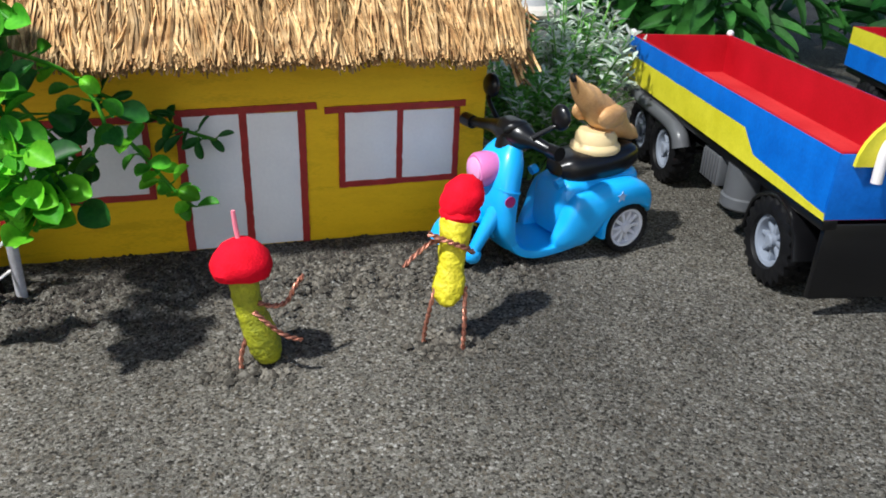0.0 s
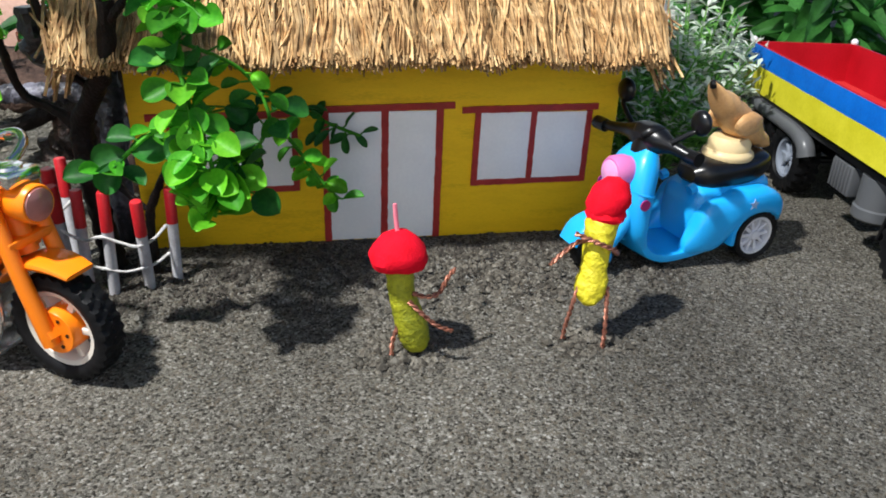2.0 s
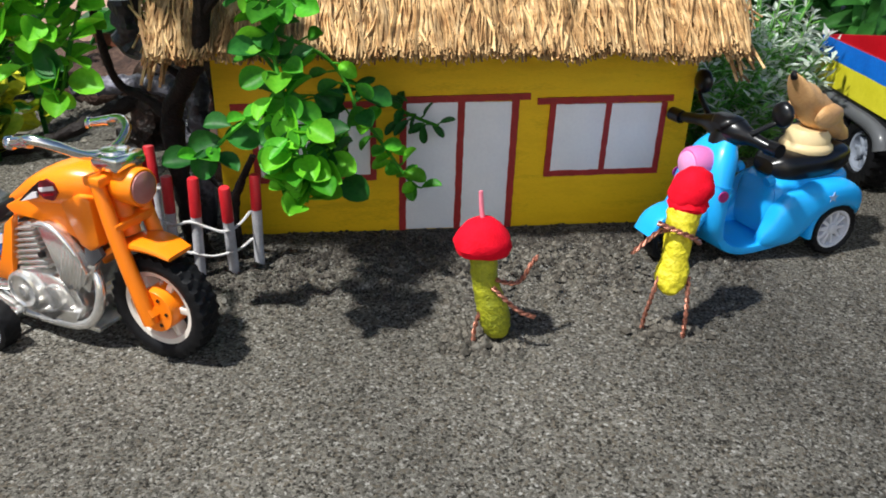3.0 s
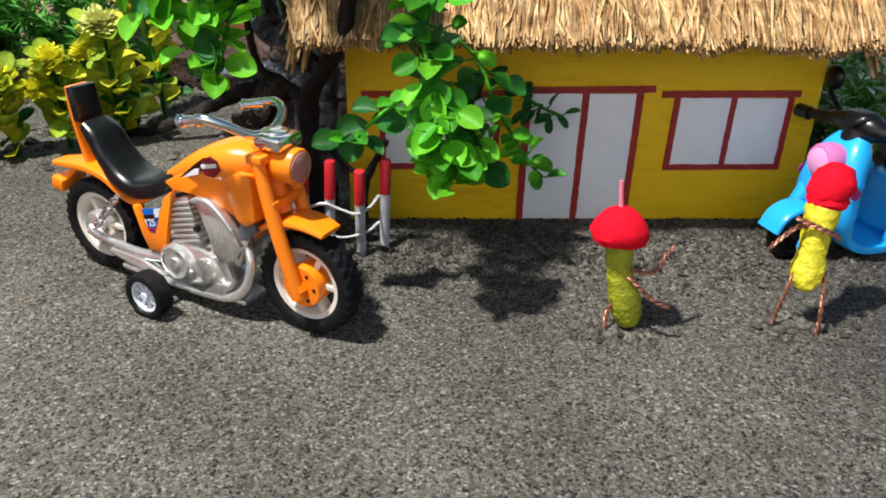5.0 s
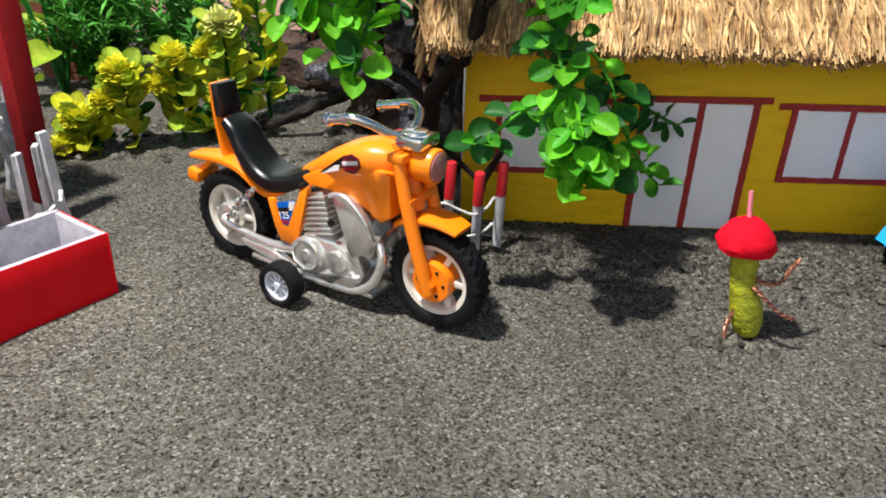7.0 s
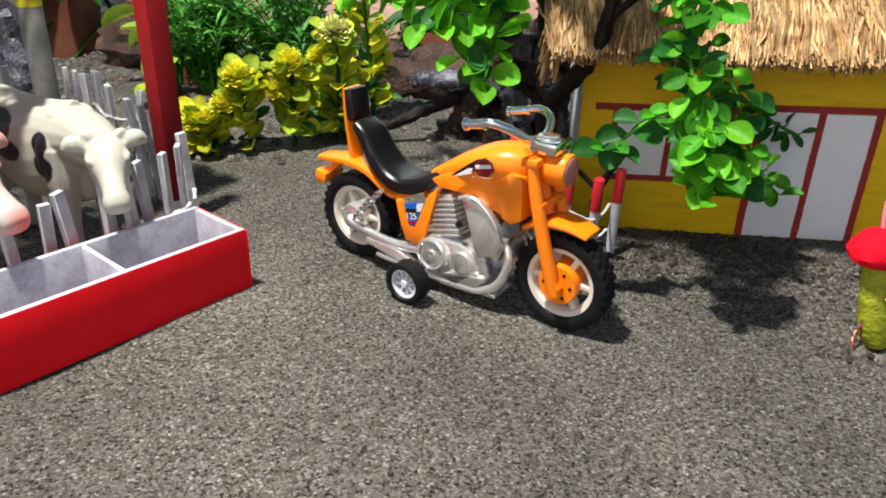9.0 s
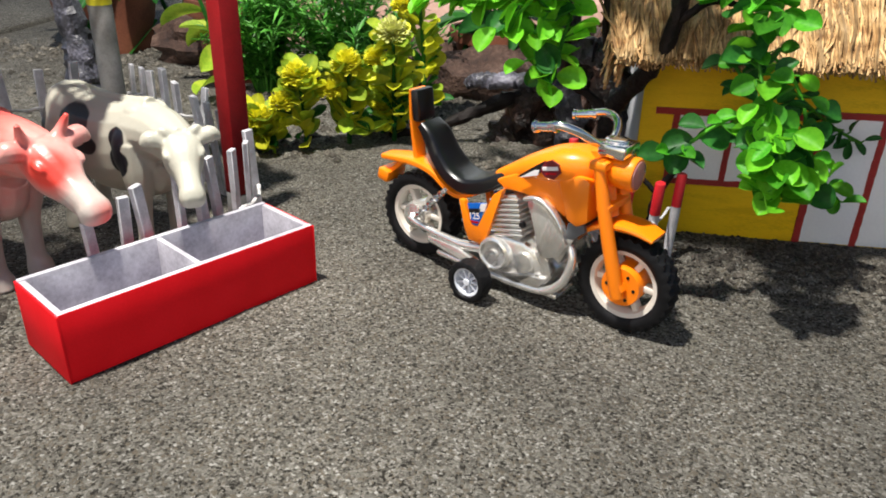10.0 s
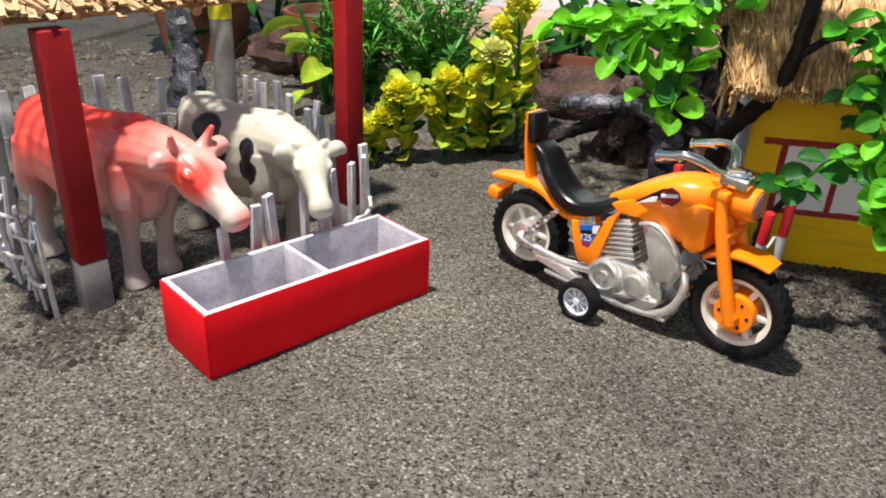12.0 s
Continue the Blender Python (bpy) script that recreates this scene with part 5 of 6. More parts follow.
    part("steering_neck", rod((0.0750, 0, 0.0690), (0.0740, 0, 0.0780), 0.0095, 0.0070, 18), BLACK, b)
    for s, (mx, my, mz) in ((-1, (0.0690, -0.0330, 0.0960)), (1, (0.0590, 0.0225, 0.0905))):
        mir = part("mirror", blob((mx, my, mz), 0.0072, (0.55, 1.0, 1.0), 3), BLACK, b, "round black mirror")
        part("stalk", tube([(0.0730, s * 0.0170, 0.0790, 0.0016), (mx + 0.003, my * 0.9, (mz + 0.079) / 2, 0.0014), (mx + 0.001, my, mz - 0.005, 0.0016)], 0.0015, 10, 4), BLACK, mir)
    part("seat", loft([(-0.0130, 0, 0.0560, 0.0080, 0.0040), (-0.0080, 0, 0.0565, 0.0135, 0.0070), (0.0040, 0, 0.0545, 0.0165, 0.0095), (0.0200, 0, 0.0530, 0.0165, 0.0095), (0.0360, 0, 0.0520, 0.0140, 0.0085), (0.0430, 0, 0.0525, 0.0080, 0.0040)], 22, 3.2, 4), BLACK, b, "glossy black padded seat")


build_scooter()


STRAW_CREAM = plastic("straw_cream_rubber", (0.72, 0.56, 0.30), 0.5, 0.05)


def build_hen():
    """A plain tan toy bird on a cream collar, in one mesh."""
    bm = bmesh.new()
    join(bm, lathe([(0.0122, 0.0), (0.0127, 0.0014), (0.0123, 0.0030), (0.0106, 0.0044), (0.0104, 0.0074), (0.0084, 0.0104)], "z", 24), 1)
    body = loft([(0.0205, 0, 0.0400, 0.0016, 0.0010), (0.0180, 0, 0.0370, 0.0046, 0.0022), (0.0150, 0, 0.0335, 0.0066, 0.0040), (0.0115, 0, 0.0300, 0.0080, 0.0060), (0.0060, 0, 0.0262, 0.0086, 0.0080), (-0.0030, 0, 0.0210, 0.0102, 0.0086), (-0.0120, 0, 0.0160, 0.0088, 0.0072), (-0.0200, 0, 0.0112, 0.0052, 0.0046), (-0.0255, 0, 0.0090, 0.0038, 0.0038), (-0.0280, 0, 0.0076, 0.0026, 0.0026), (-0.0305, 0, 0.0062, 0.0012, 0.0012)], 20, 2.1, 5)
    for v in body.verts:
        v.co.z = v.co.z * 1.06 - 0.0035 - 0.0012 * (v.co.x < 0.006)
    for v in body.verts:
        v.co += v.co.normalized() * 0.0007 * noise.noise(Vector((v.co.x * 320, v.co.y * 420, v.co.z * 320)))
    join(bm, body, 0)
    join(bm, tube([(0.0192, 0, 0.0372, 0.0022), (0.0204, 0, 0.0388, 0.0018), (0.0212, 0, 0.0400, 0.0006)], 0.001, 10, 3), 2)
    for s in (-1, 1):
        join(bm, blob((0.000, s * 0.0088, 0.0185), 0.0076, (1.25, 0.42, 0.78), 3, 0.12, 2), 0)
    ob = link_mesh("toy_hen", bm, [TAN, STRAW_CREAM, BLACK])
    m = pose(0.3545, 0.506, 0, 0, 0, 193) @ pose(0.0150, 0.001, 0.0605, 0, 0, 8) @ Matrix.Scale(1.2, 4)
    ob.matrix_world = m
    tagged(ob, "plain tan rubber toy hen with dark tail tip on scooter seat", "toy hen")


build_hen()


# ---- painted toy truck ----
def build_truck(m, length, label, wheels, group, tail=True):
    """Local x runs along the near long side from the rear end, y to its left is inwards, z up."""
    b = thing("toy_truck", m, label, "toy truck", group)
    W, Z0, Z1, T = 0.086, 0.0575, 0.0925, 0.0025
    kx = length * 0.36
    for y, s in ((0, 1), (W, -1)):
        wall = plate([(0, Z0), (length, Z0), (length, Z1), (0, Z1)], min(y, y + s * T), max(y, y + s * T))
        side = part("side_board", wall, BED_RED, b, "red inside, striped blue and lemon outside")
        yo = (-0.0005, 0.0003) if s > 0 else (W - 0.0003, W + 0.0005)
        wob = [(i / 20 * length, 0) for i in range(21)]
        edge = [(x, Z0 + (0.0040 + 0.0042 * min(1, x / (kx * 0.7)) if x < kx * 0.8 else 0.0200) + 0.0007 * noise.noise(Vector((x * 90, s, 4)))) for x, _ in wob]
        edge = [(min(max(x, -0.0008), length - 0.0005), z) for x, z in edge]
        part("lemon_stripe" if tail else "blue_stripe", plate([(-0.0008, Z0 + 0.0003), (length - 0.0005, Z0 + 0.0003)] + edge[::-1], *yo), BED_YELLOW if tail else BED_BLUE, side, "lemon yellow stripe" if tail else "blue stripe")
        part("blue_stripe" if tail else "lemon_stripe", plate(edge + [(length - 0.0005, Z1 - 0.0001), (-0.0008, Z1 - 0.0001)], *yo), BED_BLUE if tail else BED_YELLOW, side, "blue stripe" if tail else "lemon yellow stripe")
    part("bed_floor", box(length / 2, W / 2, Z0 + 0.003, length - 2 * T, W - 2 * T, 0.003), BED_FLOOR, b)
    head = part("head_board", box(length - T / 2, W / 2, (Z0 + Z1) / 2, T, W - 2 * T, Z1 - Z0), BED_RED, b)
    part("tail_board", box(T / 2, W / 2, (Z0 + Z1) / 2, T, W - 2 * T, Z1 - Z0), BED_RED, b)
    part("blue_face", box(-0.0004, W / 2, (Z0 + Z1) / 2, 0.0008, W, Z1 - Z0 - 0.001, 0.0002), BED_BLUE, b, "blue painted tailboard face")
    if tail:
        arch = [(W / 2 + 0.036 * math.cos(a), Z1 - 0.006 + 0.030 * math.sin(a)) for a in (math.pi * k / 16 for k in range(17))]
        bm = plate(arch, -0.0035, -0.0012)
        turn(bm, Matrix(((0, 1, 0, 0), (1, 0, 0, 0), (0, 0, 1, 0), (0, 0, 0, 1))))
        part("arched_panel", bm, BED_YELLOW, b, "lemon yellow arched panel")
        part("hook", tube([(-0.006, 0.018, Z1 - 0.013), (-0.006, 0.018, Z1 + 0.003), (-0.006, 0.022, Z1 + 0.009), (-0.006, 0.028, Z1 + 0.009), (-0.006, 0.032, Z1 + 0.003), (-0.006, 0.032, Z1 - 0.010)], 0.0026, 12, 5), WHITE_PLASTIC, b, "white plastic hook")
        for y in (0.001, W - 0.001):
            part("corner_knob", blob((length - 0.001, y, Z1 + 0.0015), 0.0030, (1, 1, 1), 2), WHITE_PLASTIC, b)
    part("chassis", box(length / 2, W / 2, Z0 - 0.012, length - 0.006, W * 0.62, 0.018, 0.002), BLACK, b)
    part("frame_rail", box(length / 2, 0.006, Z0 - 0.0035, length - 0.003, 0.008, 0.006, 0.001), BLACK, b)
    part("frame_rail", box(length / 2, W - 0.006, Z0 - 0.0035, length - 0.003, 0.008, 0.006, 0.001), BLACK, b)
    # black skirt made deep so it also paints the shade under the rear
    part("rear_skirt_shade", box(0.004, W / 2, Z0 - 0.0245, 0.004, W * 0.9, 0.043, 0.001), BLACK, b)
    for x in wheels:
        for y in (0.008, W - 0.008):
            wheel_parts(b, (x, y, 0.0258), 0.0258, 0.0180, 0.0150, WHEEL_GREY, "black knobbly tyre", "grey moulded rim", spokes=8, knobs=22, lug=0.09)
        part("axle", rod((x, 0.004, 0.0245), (x, W - 0.004, 0.0245), 0.0030), BLACK, b)
        if x == wheels[0]:
            for y in (0.010, W - 0.010):
                arc = [(x + 0.0285 * math.cos(a), 0.0245 + 0.0285 * math.sin(a), 0.0105, 0.0014) for a in (radians(d) for d in (-5, 40, 90, 135, 175))]
                part("mudguard", ribbon(arc, 12, 5, 4, y=y), BLACK, b)
    if tail:
        part("step_box", box(length * 0.44, 0.010, 0.0385, 0.026, 0.012, 0.020, 0.001), GUNMETAL, b, "grey ribbed step box")
        for k in range(6):
            part("rib", box(length * 0.44 - 0.010 + 0.004 * k, 0.0035, 0.0385, 0.0016, 0.0014, 0.018, 0.0003), GUNMETAL, b)
        part("fuel_drum", lathe([(0.0125, 0.0225), (0.0140, 0.0240), (0.0140, 0.0300), (0.0128, 0.0310), (0.0128, 0.0500)], "z", 24, (length * 0.335, 0.014, 0)), GUNMETAL, b, "grey round fuel drum")
        part("exhaust_guard", tube([(length * 0.97, 0.001, 0.0500, 0.0050), (length * 0.80, 0.001, 0.0490, 0.0052), (length * 0.66, 0.001, 0.0480, 0.0055), (length * 0.60, 0.001, 0.0440, 0.0060), (length * 0.585, 0.002, 0.0360, 0.0064)], 0.005, 16, 4), GUNMETAL, b, "grey moulded exhaust tube")
    return b


TRUCK_A = math.degrees(math.atan2(0.987, 0.160))
build_truck(pose(0.4085, 0.386, 0, 0, 0, TRUCK_A) @ Matrix.Diagonal((1, -1, 1, 1)), 0.304, "painted toy tipper truck with red bed, blue and lemon sides", (0.044, 0.207, 0.257), "toy trucks")


# ---- shell figures: plain shapes with wire limbs, one mesh each ----
def wire(bm, pts, slot, r=0.0011):
    """Two strands twisted round each other along points."""
    path = smooth_path(pts, 10)
    for ph in (0, math.pi):
        rows = []
        length = 0.0
        strand = []
        for i, q in enumerate(path):
            if i:
                length += float(np.linalg.norm(q - path[i - 1]))
            a, c = path[max(0, i - 1)], path[min(len(path) - 1, i + 1)]
            d = Vector(c - a).normalized()
            s = d.cross(Vector((0.3, 0.9, 0.2))).normalized()
            u = s.cross(d)
            w = length / 0.0011 + ph
            strand.append((*(Vector(q) + (s * math.cos(w) + u * math.sin(w)) * r * 0.55), r * 0.62))
        join(bm, tube(strand, r, 6, 1), slot)


def shell(profile, slot_axis, seed, lump=0.0009):
    """A lumpy nut shell: (x, y, z, radius) along its axis."""
    bm = tube(profile, 0.01, 28, 8)
    for v in bm.verts:
        n1 = noise.noise(v.co * 330 + Vector((seed, 0, 0)))
        n2 = noise.noise(v.co * 110 + Vector((0, seed, 0)))
        c = Vector((profile[0][0], profile[0][1], v.co.z))
        v.co += (v.co - c).normalized() * (lump * n1 + lump * 0.8 * n2)
    return bm


def figure_nut():
    bm = bmesh.new()
    join(bm, shell([(0.0, 0.0, 0.0195, 0.0008), (0.0, 0.0, 0.0205, 0.0042), (0.0, 0.0, 0.0240, 0.0068), (0.0, 0.0005, 0.0300, 0.0078), (-0.0004, 0.001, 0.0370, 0.0066), (-0.0004, 0.0015, 0.0440, 0.0066), (-0.0002, 0.002, 0.0520, 0.0078), (0, 0.0025, 0.0590, 0.0076), (0, 0.003, 0.0640, 0.0050)], 0, 2.0), 0)
    cap = blob((0.0008, 0.0035, 0.0672), 0.0104, (1.0, 1.0, 0.95), 3, 0.12, 2.6, 4)
    for v in cap.verts:
        v.co.x += (v.co.z - 0.066) * 0.10
    join(bm, cap, 1)
    join(bm, blob((0.0010, 0.0030, 0.0610), 0.0096, (1.0, 1.0, 0.55), 3, 0.14, 2.5, 2), 1)
    wire(bm, [(-0.0070, -0.001, 0.0285), (-0.0085, -0.001, 0.0180), (-0.0105, -0.001, 0.0080), (-0.0112, -0.001, -0.002)], 2)
    wire(bm, [(0.0072, -0.003, 0.0285), (0.0072, -0.007, 0.0180), (0.0060, -0.011, 0.0080), (0.0050, -0.013, -0.002)], 2)
    wire(bm, [(0.0080, -0.004, 0.0445), (0.0040, -0.0075, 0.0480), (-0.0030, -0.0080, 0.0510), (-0.0085, -0.0055, 0.0525), (-0.0150, -0.003, 0.0545)], 2)
    wire(bm, [(-0.0065, 0.0, 0.0500), (-0.0130, -0.002, 0.0500), (-0.0190, -0.004, 0.0470), (-0.0260, -0.006, 0.0420)], 2)
    for v in bm.verts:
        if v.co.z > 0.02:
            v.co += Vector((0.20, 0.25, 0.02)) * (v.co.z - 0.02)
    ob = link_mesh("peanut_figure", bm, [NUT_YELLOW, CAP_RED, COPPER])
    ob.matrix_world = pose(0.2235, 0.4090, 0)
    tagged(ob, "yellow painted peanut doll with red clay cap and copper wire limbs", "doll")


def figure_bean():
    bm = bmesh.new()
    join(bm, shell([(0.0042, 0.0, 0.0002, 0.0012), (0.0042, 0.0, 0.0012, 0.0044), (0.0038, 0.0, 0.0050, 0.0066), (0.0022, 0.0, 0.0125, 0.0076), (-0.0004, 0.001, 0.0215, 0.0070), (-0.0026, 0.002, 0.031, 0.0061), (-0.0034, 0.003, 0.040, 0.0064), (-0.0032, 0.004, 0.050, 0.0062)], 0, 6.0, 0.0006), 0)
    cap = lathe([(0.0020, 0.0440), (0.0090, 0.0438), (0.0128, 0.0455), (0.0140, 0.0490), (0.0126, 0.0532), (0.0090, 0.0578), (0.0048, 0.0608), (0.0015, 0.0615)], "z", 30, (-0.0037, 0.005, 0))
    for v in cap.verts:
        v.co += Vector((noise.noise(v.co * 120), noise.noise(v.co * 120 + Vector((5, 0, 0))), noise.noise(v.co * 120 + Vector((0, 5, 0))))) * 0.0009
    join(bm, cap, 1)
    join(bm, tube([(-0.0040, 0.006, 0.060, 0.0011), (-0.0046, 0.007, 0.066, 0.0011), (-0.0050, 0.008, 0.0735, 0.0010)], 0.001, 8, 3), 3)
    wire(bm, [(0.0015, -0.003, 0.0330), (0.0080, -0.004, 0.0310), (0.0140, -0.003, 0.0320), (0.0185, -0.001, 0.0385), (0.0225, 0.001, 0.0420)], 2)
    wire(bm, [(-0.0010, -0.0070, 0.0310), (0.0050, -0.0110, 0.0255), (0.0110, -0.0130, 0.0205), (0.0180, -0.0140, 0.0175)], 2)
    wire(bm, [(-0.0050, -0.001, 0.0150), (-0.0080, -0.003, 0.0070), (-0.0090, -0.006, -0.002)], 2)
    ob = link_mesh("bean_figure", bm, [NUT_GREEN, CAP_RED, COPPER, PINK_STICK])
    ob.matrix_world = pose(0.1345, 0.4085, 0, 0, 0, 4)
    tagged(ob, "olive painted nut-shell doll with a broad red clay cap", "doll")


figure_nut()
figure_bean()


# ---- tree beside the house, in a ring of red-tipped sticks ----
def limb(name, pts, parent, seed, sides=12):
    return part(name, tube([(*q[:3], q[3] * 0.62) for q in pts], 0.004, sides, 6, rough=0.4, seed=seed), BARK, parent)


# the tree's lit (SUN) and shaded (SHADE) leaves differ by colour
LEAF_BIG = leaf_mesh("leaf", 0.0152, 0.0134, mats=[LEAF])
LEAF_SUN = leaf_mesh("leaf", 0.0152, 0.0132, mats=[LEAF_LIT])
LEAF_SUN_SMALL = leaf_mesh("leaf", 0.0122, 0.0092, mats=[LEAF_LIT])
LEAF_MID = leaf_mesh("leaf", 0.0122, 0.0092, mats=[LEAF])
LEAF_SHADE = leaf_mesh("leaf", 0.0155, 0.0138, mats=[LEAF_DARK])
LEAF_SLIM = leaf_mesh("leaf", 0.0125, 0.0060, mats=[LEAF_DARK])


def leaves_on(twig, parent, meshes, count, rng, spread, size=(0.75, 1.1), front=0.65):
    """Leaves in opposite pairs on short stalks along a twig; gives back the stalks."""
    path = smooth_path(twig, 12)
    stalks = bmesh.new()
    ang = 0
    for i in range(count):
        q = path[min(len(path) - 1, int((i + rng.random()) / count * len(path)))]
        ang = ang + math.pi if i % 2 else rng.uniform(0, 2 * math.pi)
        out = Vector((math.cos(ang), math.sin(ang) * 0.8 - 0.2, rng.uniform(-0.55, 0.55)))
        pos = Vector(q[:3]) + out * spread * rng.uniform(0.15, 1.0)
        normal = Vector((rng.gauss(-0.30, 0.40), rng.gauss(-front * 0.8, 0.4), rng.gauss(0.75, 0.35)))
        along = out + Vector((0, 0, -0.35))
        o = new("leaf", rng.choice(meshes))
        o.parent = parent
        o.matrix_basis = facing(pos - along.normalized() * 0.003, normal, along, rng.uniform(*size))
        base = pos - along.normalized() * 0.003
        if (base - Vector(q[:3])).length > 0.001:
            join(stalks, rod(q[:3], base, 0.0006, 0.0005, 5))
    return stalks


def build_tree():
    r = random.Random(21)
    tree = thing("toy_tree", pose(0, 0, 0), "dark-stemmed artificial tree with glossy round green leaves", "tree")
    limb("trunk", [(-0.019, 0.514, -0.003, 0.0125), (-0.021, 0.516, 0.020, 0.0100), (-0.024, 0.518, 0.047, 0.0090), (-0.024, 0.518, 0.080, 0.0088), (-0.013, 0.507, 0.102, 0.0080), (-0.002, 0.496, 0.122, 0.0074), (0.003, 0.491, 0.150, 0.0066), (0.004, 0.486, 0.190, 0.0058)], tree, 1, 16)
    limb("limb", [(-0.024, 0.520, 0.078, 0.0060), (-0.036, 0.520, 0.090, 0.0046), (-0.050, 0.520, 0.099, 0.0036), (-0.053, 0.515, 0.119, 0.0032), (-0.054, 0.508, 0.150, 0.0030)], tree, 2)
    limb("limb", [(0.004, 0.503, -0.003, 0.0052), (0.006, 0.501, 0.018, 0.0046), (0.007, 0.500, 0.037, 0.0042), (0.013, 0.497, 0.052, 0.0034), (0.020, 0.493, 0.066, 0.0026)], tree, 3)
    limb("limb", [(-0.021, 0.515, 0.062, 0.0034), (-0.006, 0.506, 0.050, 0.0026), (0.006, 0.501, 0.040, 0.0024)], tree, 4)
    limb("limb", [(0.003, 0.491, 0.140, 0.0040), (0.016, 0.481, 0.152, 0.0030), (0.030, 0.472, 0.152, 0.0022)], tree, 5)
    limb("limb", [(-0.012, 0.513, 0.100, 0.0036), (-0.030, 0.515, 0.118, 0.0030), (-0.034, 0.512, 0.150, 0.0028)], tree, 6)
    # unseen limb, added to carry the shading leaves above the view
    limb("limb", [(0.004, 0.487, 0.182, 0.0056), (-0.006, 0.484, 0.212, 0.0046), (-0.022, 0.485, 0.240, 0.0036), (-0.050, 0.490, 0.266, 0.0022)], tree, 7)
    twigs = [
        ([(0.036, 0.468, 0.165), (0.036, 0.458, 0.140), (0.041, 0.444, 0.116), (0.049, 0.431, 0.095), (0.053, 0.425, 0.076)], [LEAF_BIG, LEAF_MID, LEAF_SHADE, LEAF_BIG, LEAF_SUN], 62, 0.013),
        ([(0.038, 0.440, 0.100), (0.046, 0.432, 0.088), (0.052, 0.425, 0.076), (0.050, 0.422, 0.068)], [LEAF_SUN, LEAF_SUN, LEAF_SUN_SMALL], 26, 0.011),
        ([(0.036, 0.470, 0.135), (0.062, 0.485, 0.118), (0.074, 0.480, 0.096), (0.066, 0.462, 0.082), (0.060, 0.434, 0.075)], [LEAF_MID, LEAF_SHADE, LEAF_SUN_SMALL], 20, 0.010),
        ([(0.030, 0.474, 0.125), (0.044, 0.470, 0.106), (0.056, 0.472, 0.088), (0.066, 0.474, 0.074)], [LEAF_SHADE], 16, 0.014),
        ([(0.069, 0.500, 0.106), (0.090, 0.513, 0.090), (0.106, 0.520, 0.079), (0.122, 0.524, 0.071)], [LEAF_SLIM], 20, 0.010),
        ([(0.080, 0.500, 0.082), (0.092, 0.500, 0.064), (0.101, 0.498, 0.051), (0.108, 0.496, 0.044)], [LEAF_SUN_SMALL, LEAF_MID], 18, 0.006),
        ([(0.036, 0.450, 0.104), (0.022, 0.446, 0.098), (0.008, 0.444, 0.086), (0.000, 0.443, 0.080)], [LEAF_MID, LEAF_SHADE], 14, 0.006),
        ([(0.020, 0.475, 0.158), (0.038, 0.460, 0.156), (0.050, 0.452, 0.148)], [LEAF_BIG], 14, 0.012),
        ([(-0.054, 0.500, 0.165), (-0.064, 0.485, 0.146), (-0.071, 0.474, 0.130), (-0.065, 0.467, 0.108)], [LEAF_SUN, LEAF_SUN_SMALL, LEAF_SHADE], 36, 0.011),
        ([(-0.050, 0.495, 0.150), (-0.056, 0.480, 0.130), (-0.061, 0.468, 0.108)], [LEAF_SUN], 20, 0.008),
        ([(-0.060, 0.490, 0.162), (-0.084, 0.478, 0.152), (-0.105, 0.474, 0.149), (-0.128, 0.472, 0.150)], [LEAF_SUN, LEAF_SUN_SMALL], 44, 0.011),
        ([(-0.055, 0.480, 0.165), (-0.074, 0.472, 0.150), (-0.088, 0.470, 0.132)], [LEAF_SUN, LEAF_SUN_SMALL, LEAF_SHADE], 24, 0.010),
        # four leafy twigs added out of view, to shade the thatch and ground behind
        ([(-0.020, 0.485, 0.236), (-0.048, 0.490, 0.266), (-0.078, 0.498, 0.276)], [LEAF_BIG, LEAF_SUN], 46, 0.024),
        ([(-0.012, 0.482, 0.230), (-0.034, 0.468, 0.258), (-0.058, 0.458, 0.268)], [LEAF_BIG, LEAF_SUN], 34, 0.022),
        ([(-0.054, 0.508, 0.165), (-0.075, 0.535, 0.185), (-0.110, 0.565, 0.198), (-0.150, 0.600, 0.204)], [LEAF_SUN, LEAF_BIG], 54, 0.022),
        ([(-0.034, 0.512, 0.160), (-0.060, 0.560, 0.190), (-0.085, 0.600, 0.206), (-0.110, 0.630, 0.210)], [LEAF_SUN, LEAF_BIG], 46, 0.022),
    ]
    for i, (pts, meshes, count, spread) in enumerate(twigs):
        stem = tube([(*p, 0.0010) for p in pts], 0.001, 8, 6)
        part("twig", join(stem, leaves_on(pts, tree, meshes, count, r, spread)), LEAF, tree, "thin green plastic twig")


build_tree()
fence("stick_fence", [(-0.040, 0.505), (-0.017, 0.484), (0.000, 0.4855), (0.016, 0.493), (0.022, 0.508)], [0.058, 0.060, 0.056, 0.058, 0.052], 0.0175, 0.0066, "ring of grey sticks with red tips tied with twine", "stick fences round the tree", (0.32, 0.58), 12, PICKET_RED, 0.36, True, 3.0)
fence("stick_fence", [(-0.044, 0.514), (-0.040, 0.532), (-0.020, 0.5405)], [0.060, 0.060, 0.058], 0.0165, 0.0066, "ring of grey sticks with red tips tied with twine", "stick fences round the tree", (0.58,), 14, PICKET_RED, 0.36, True, 3.0)


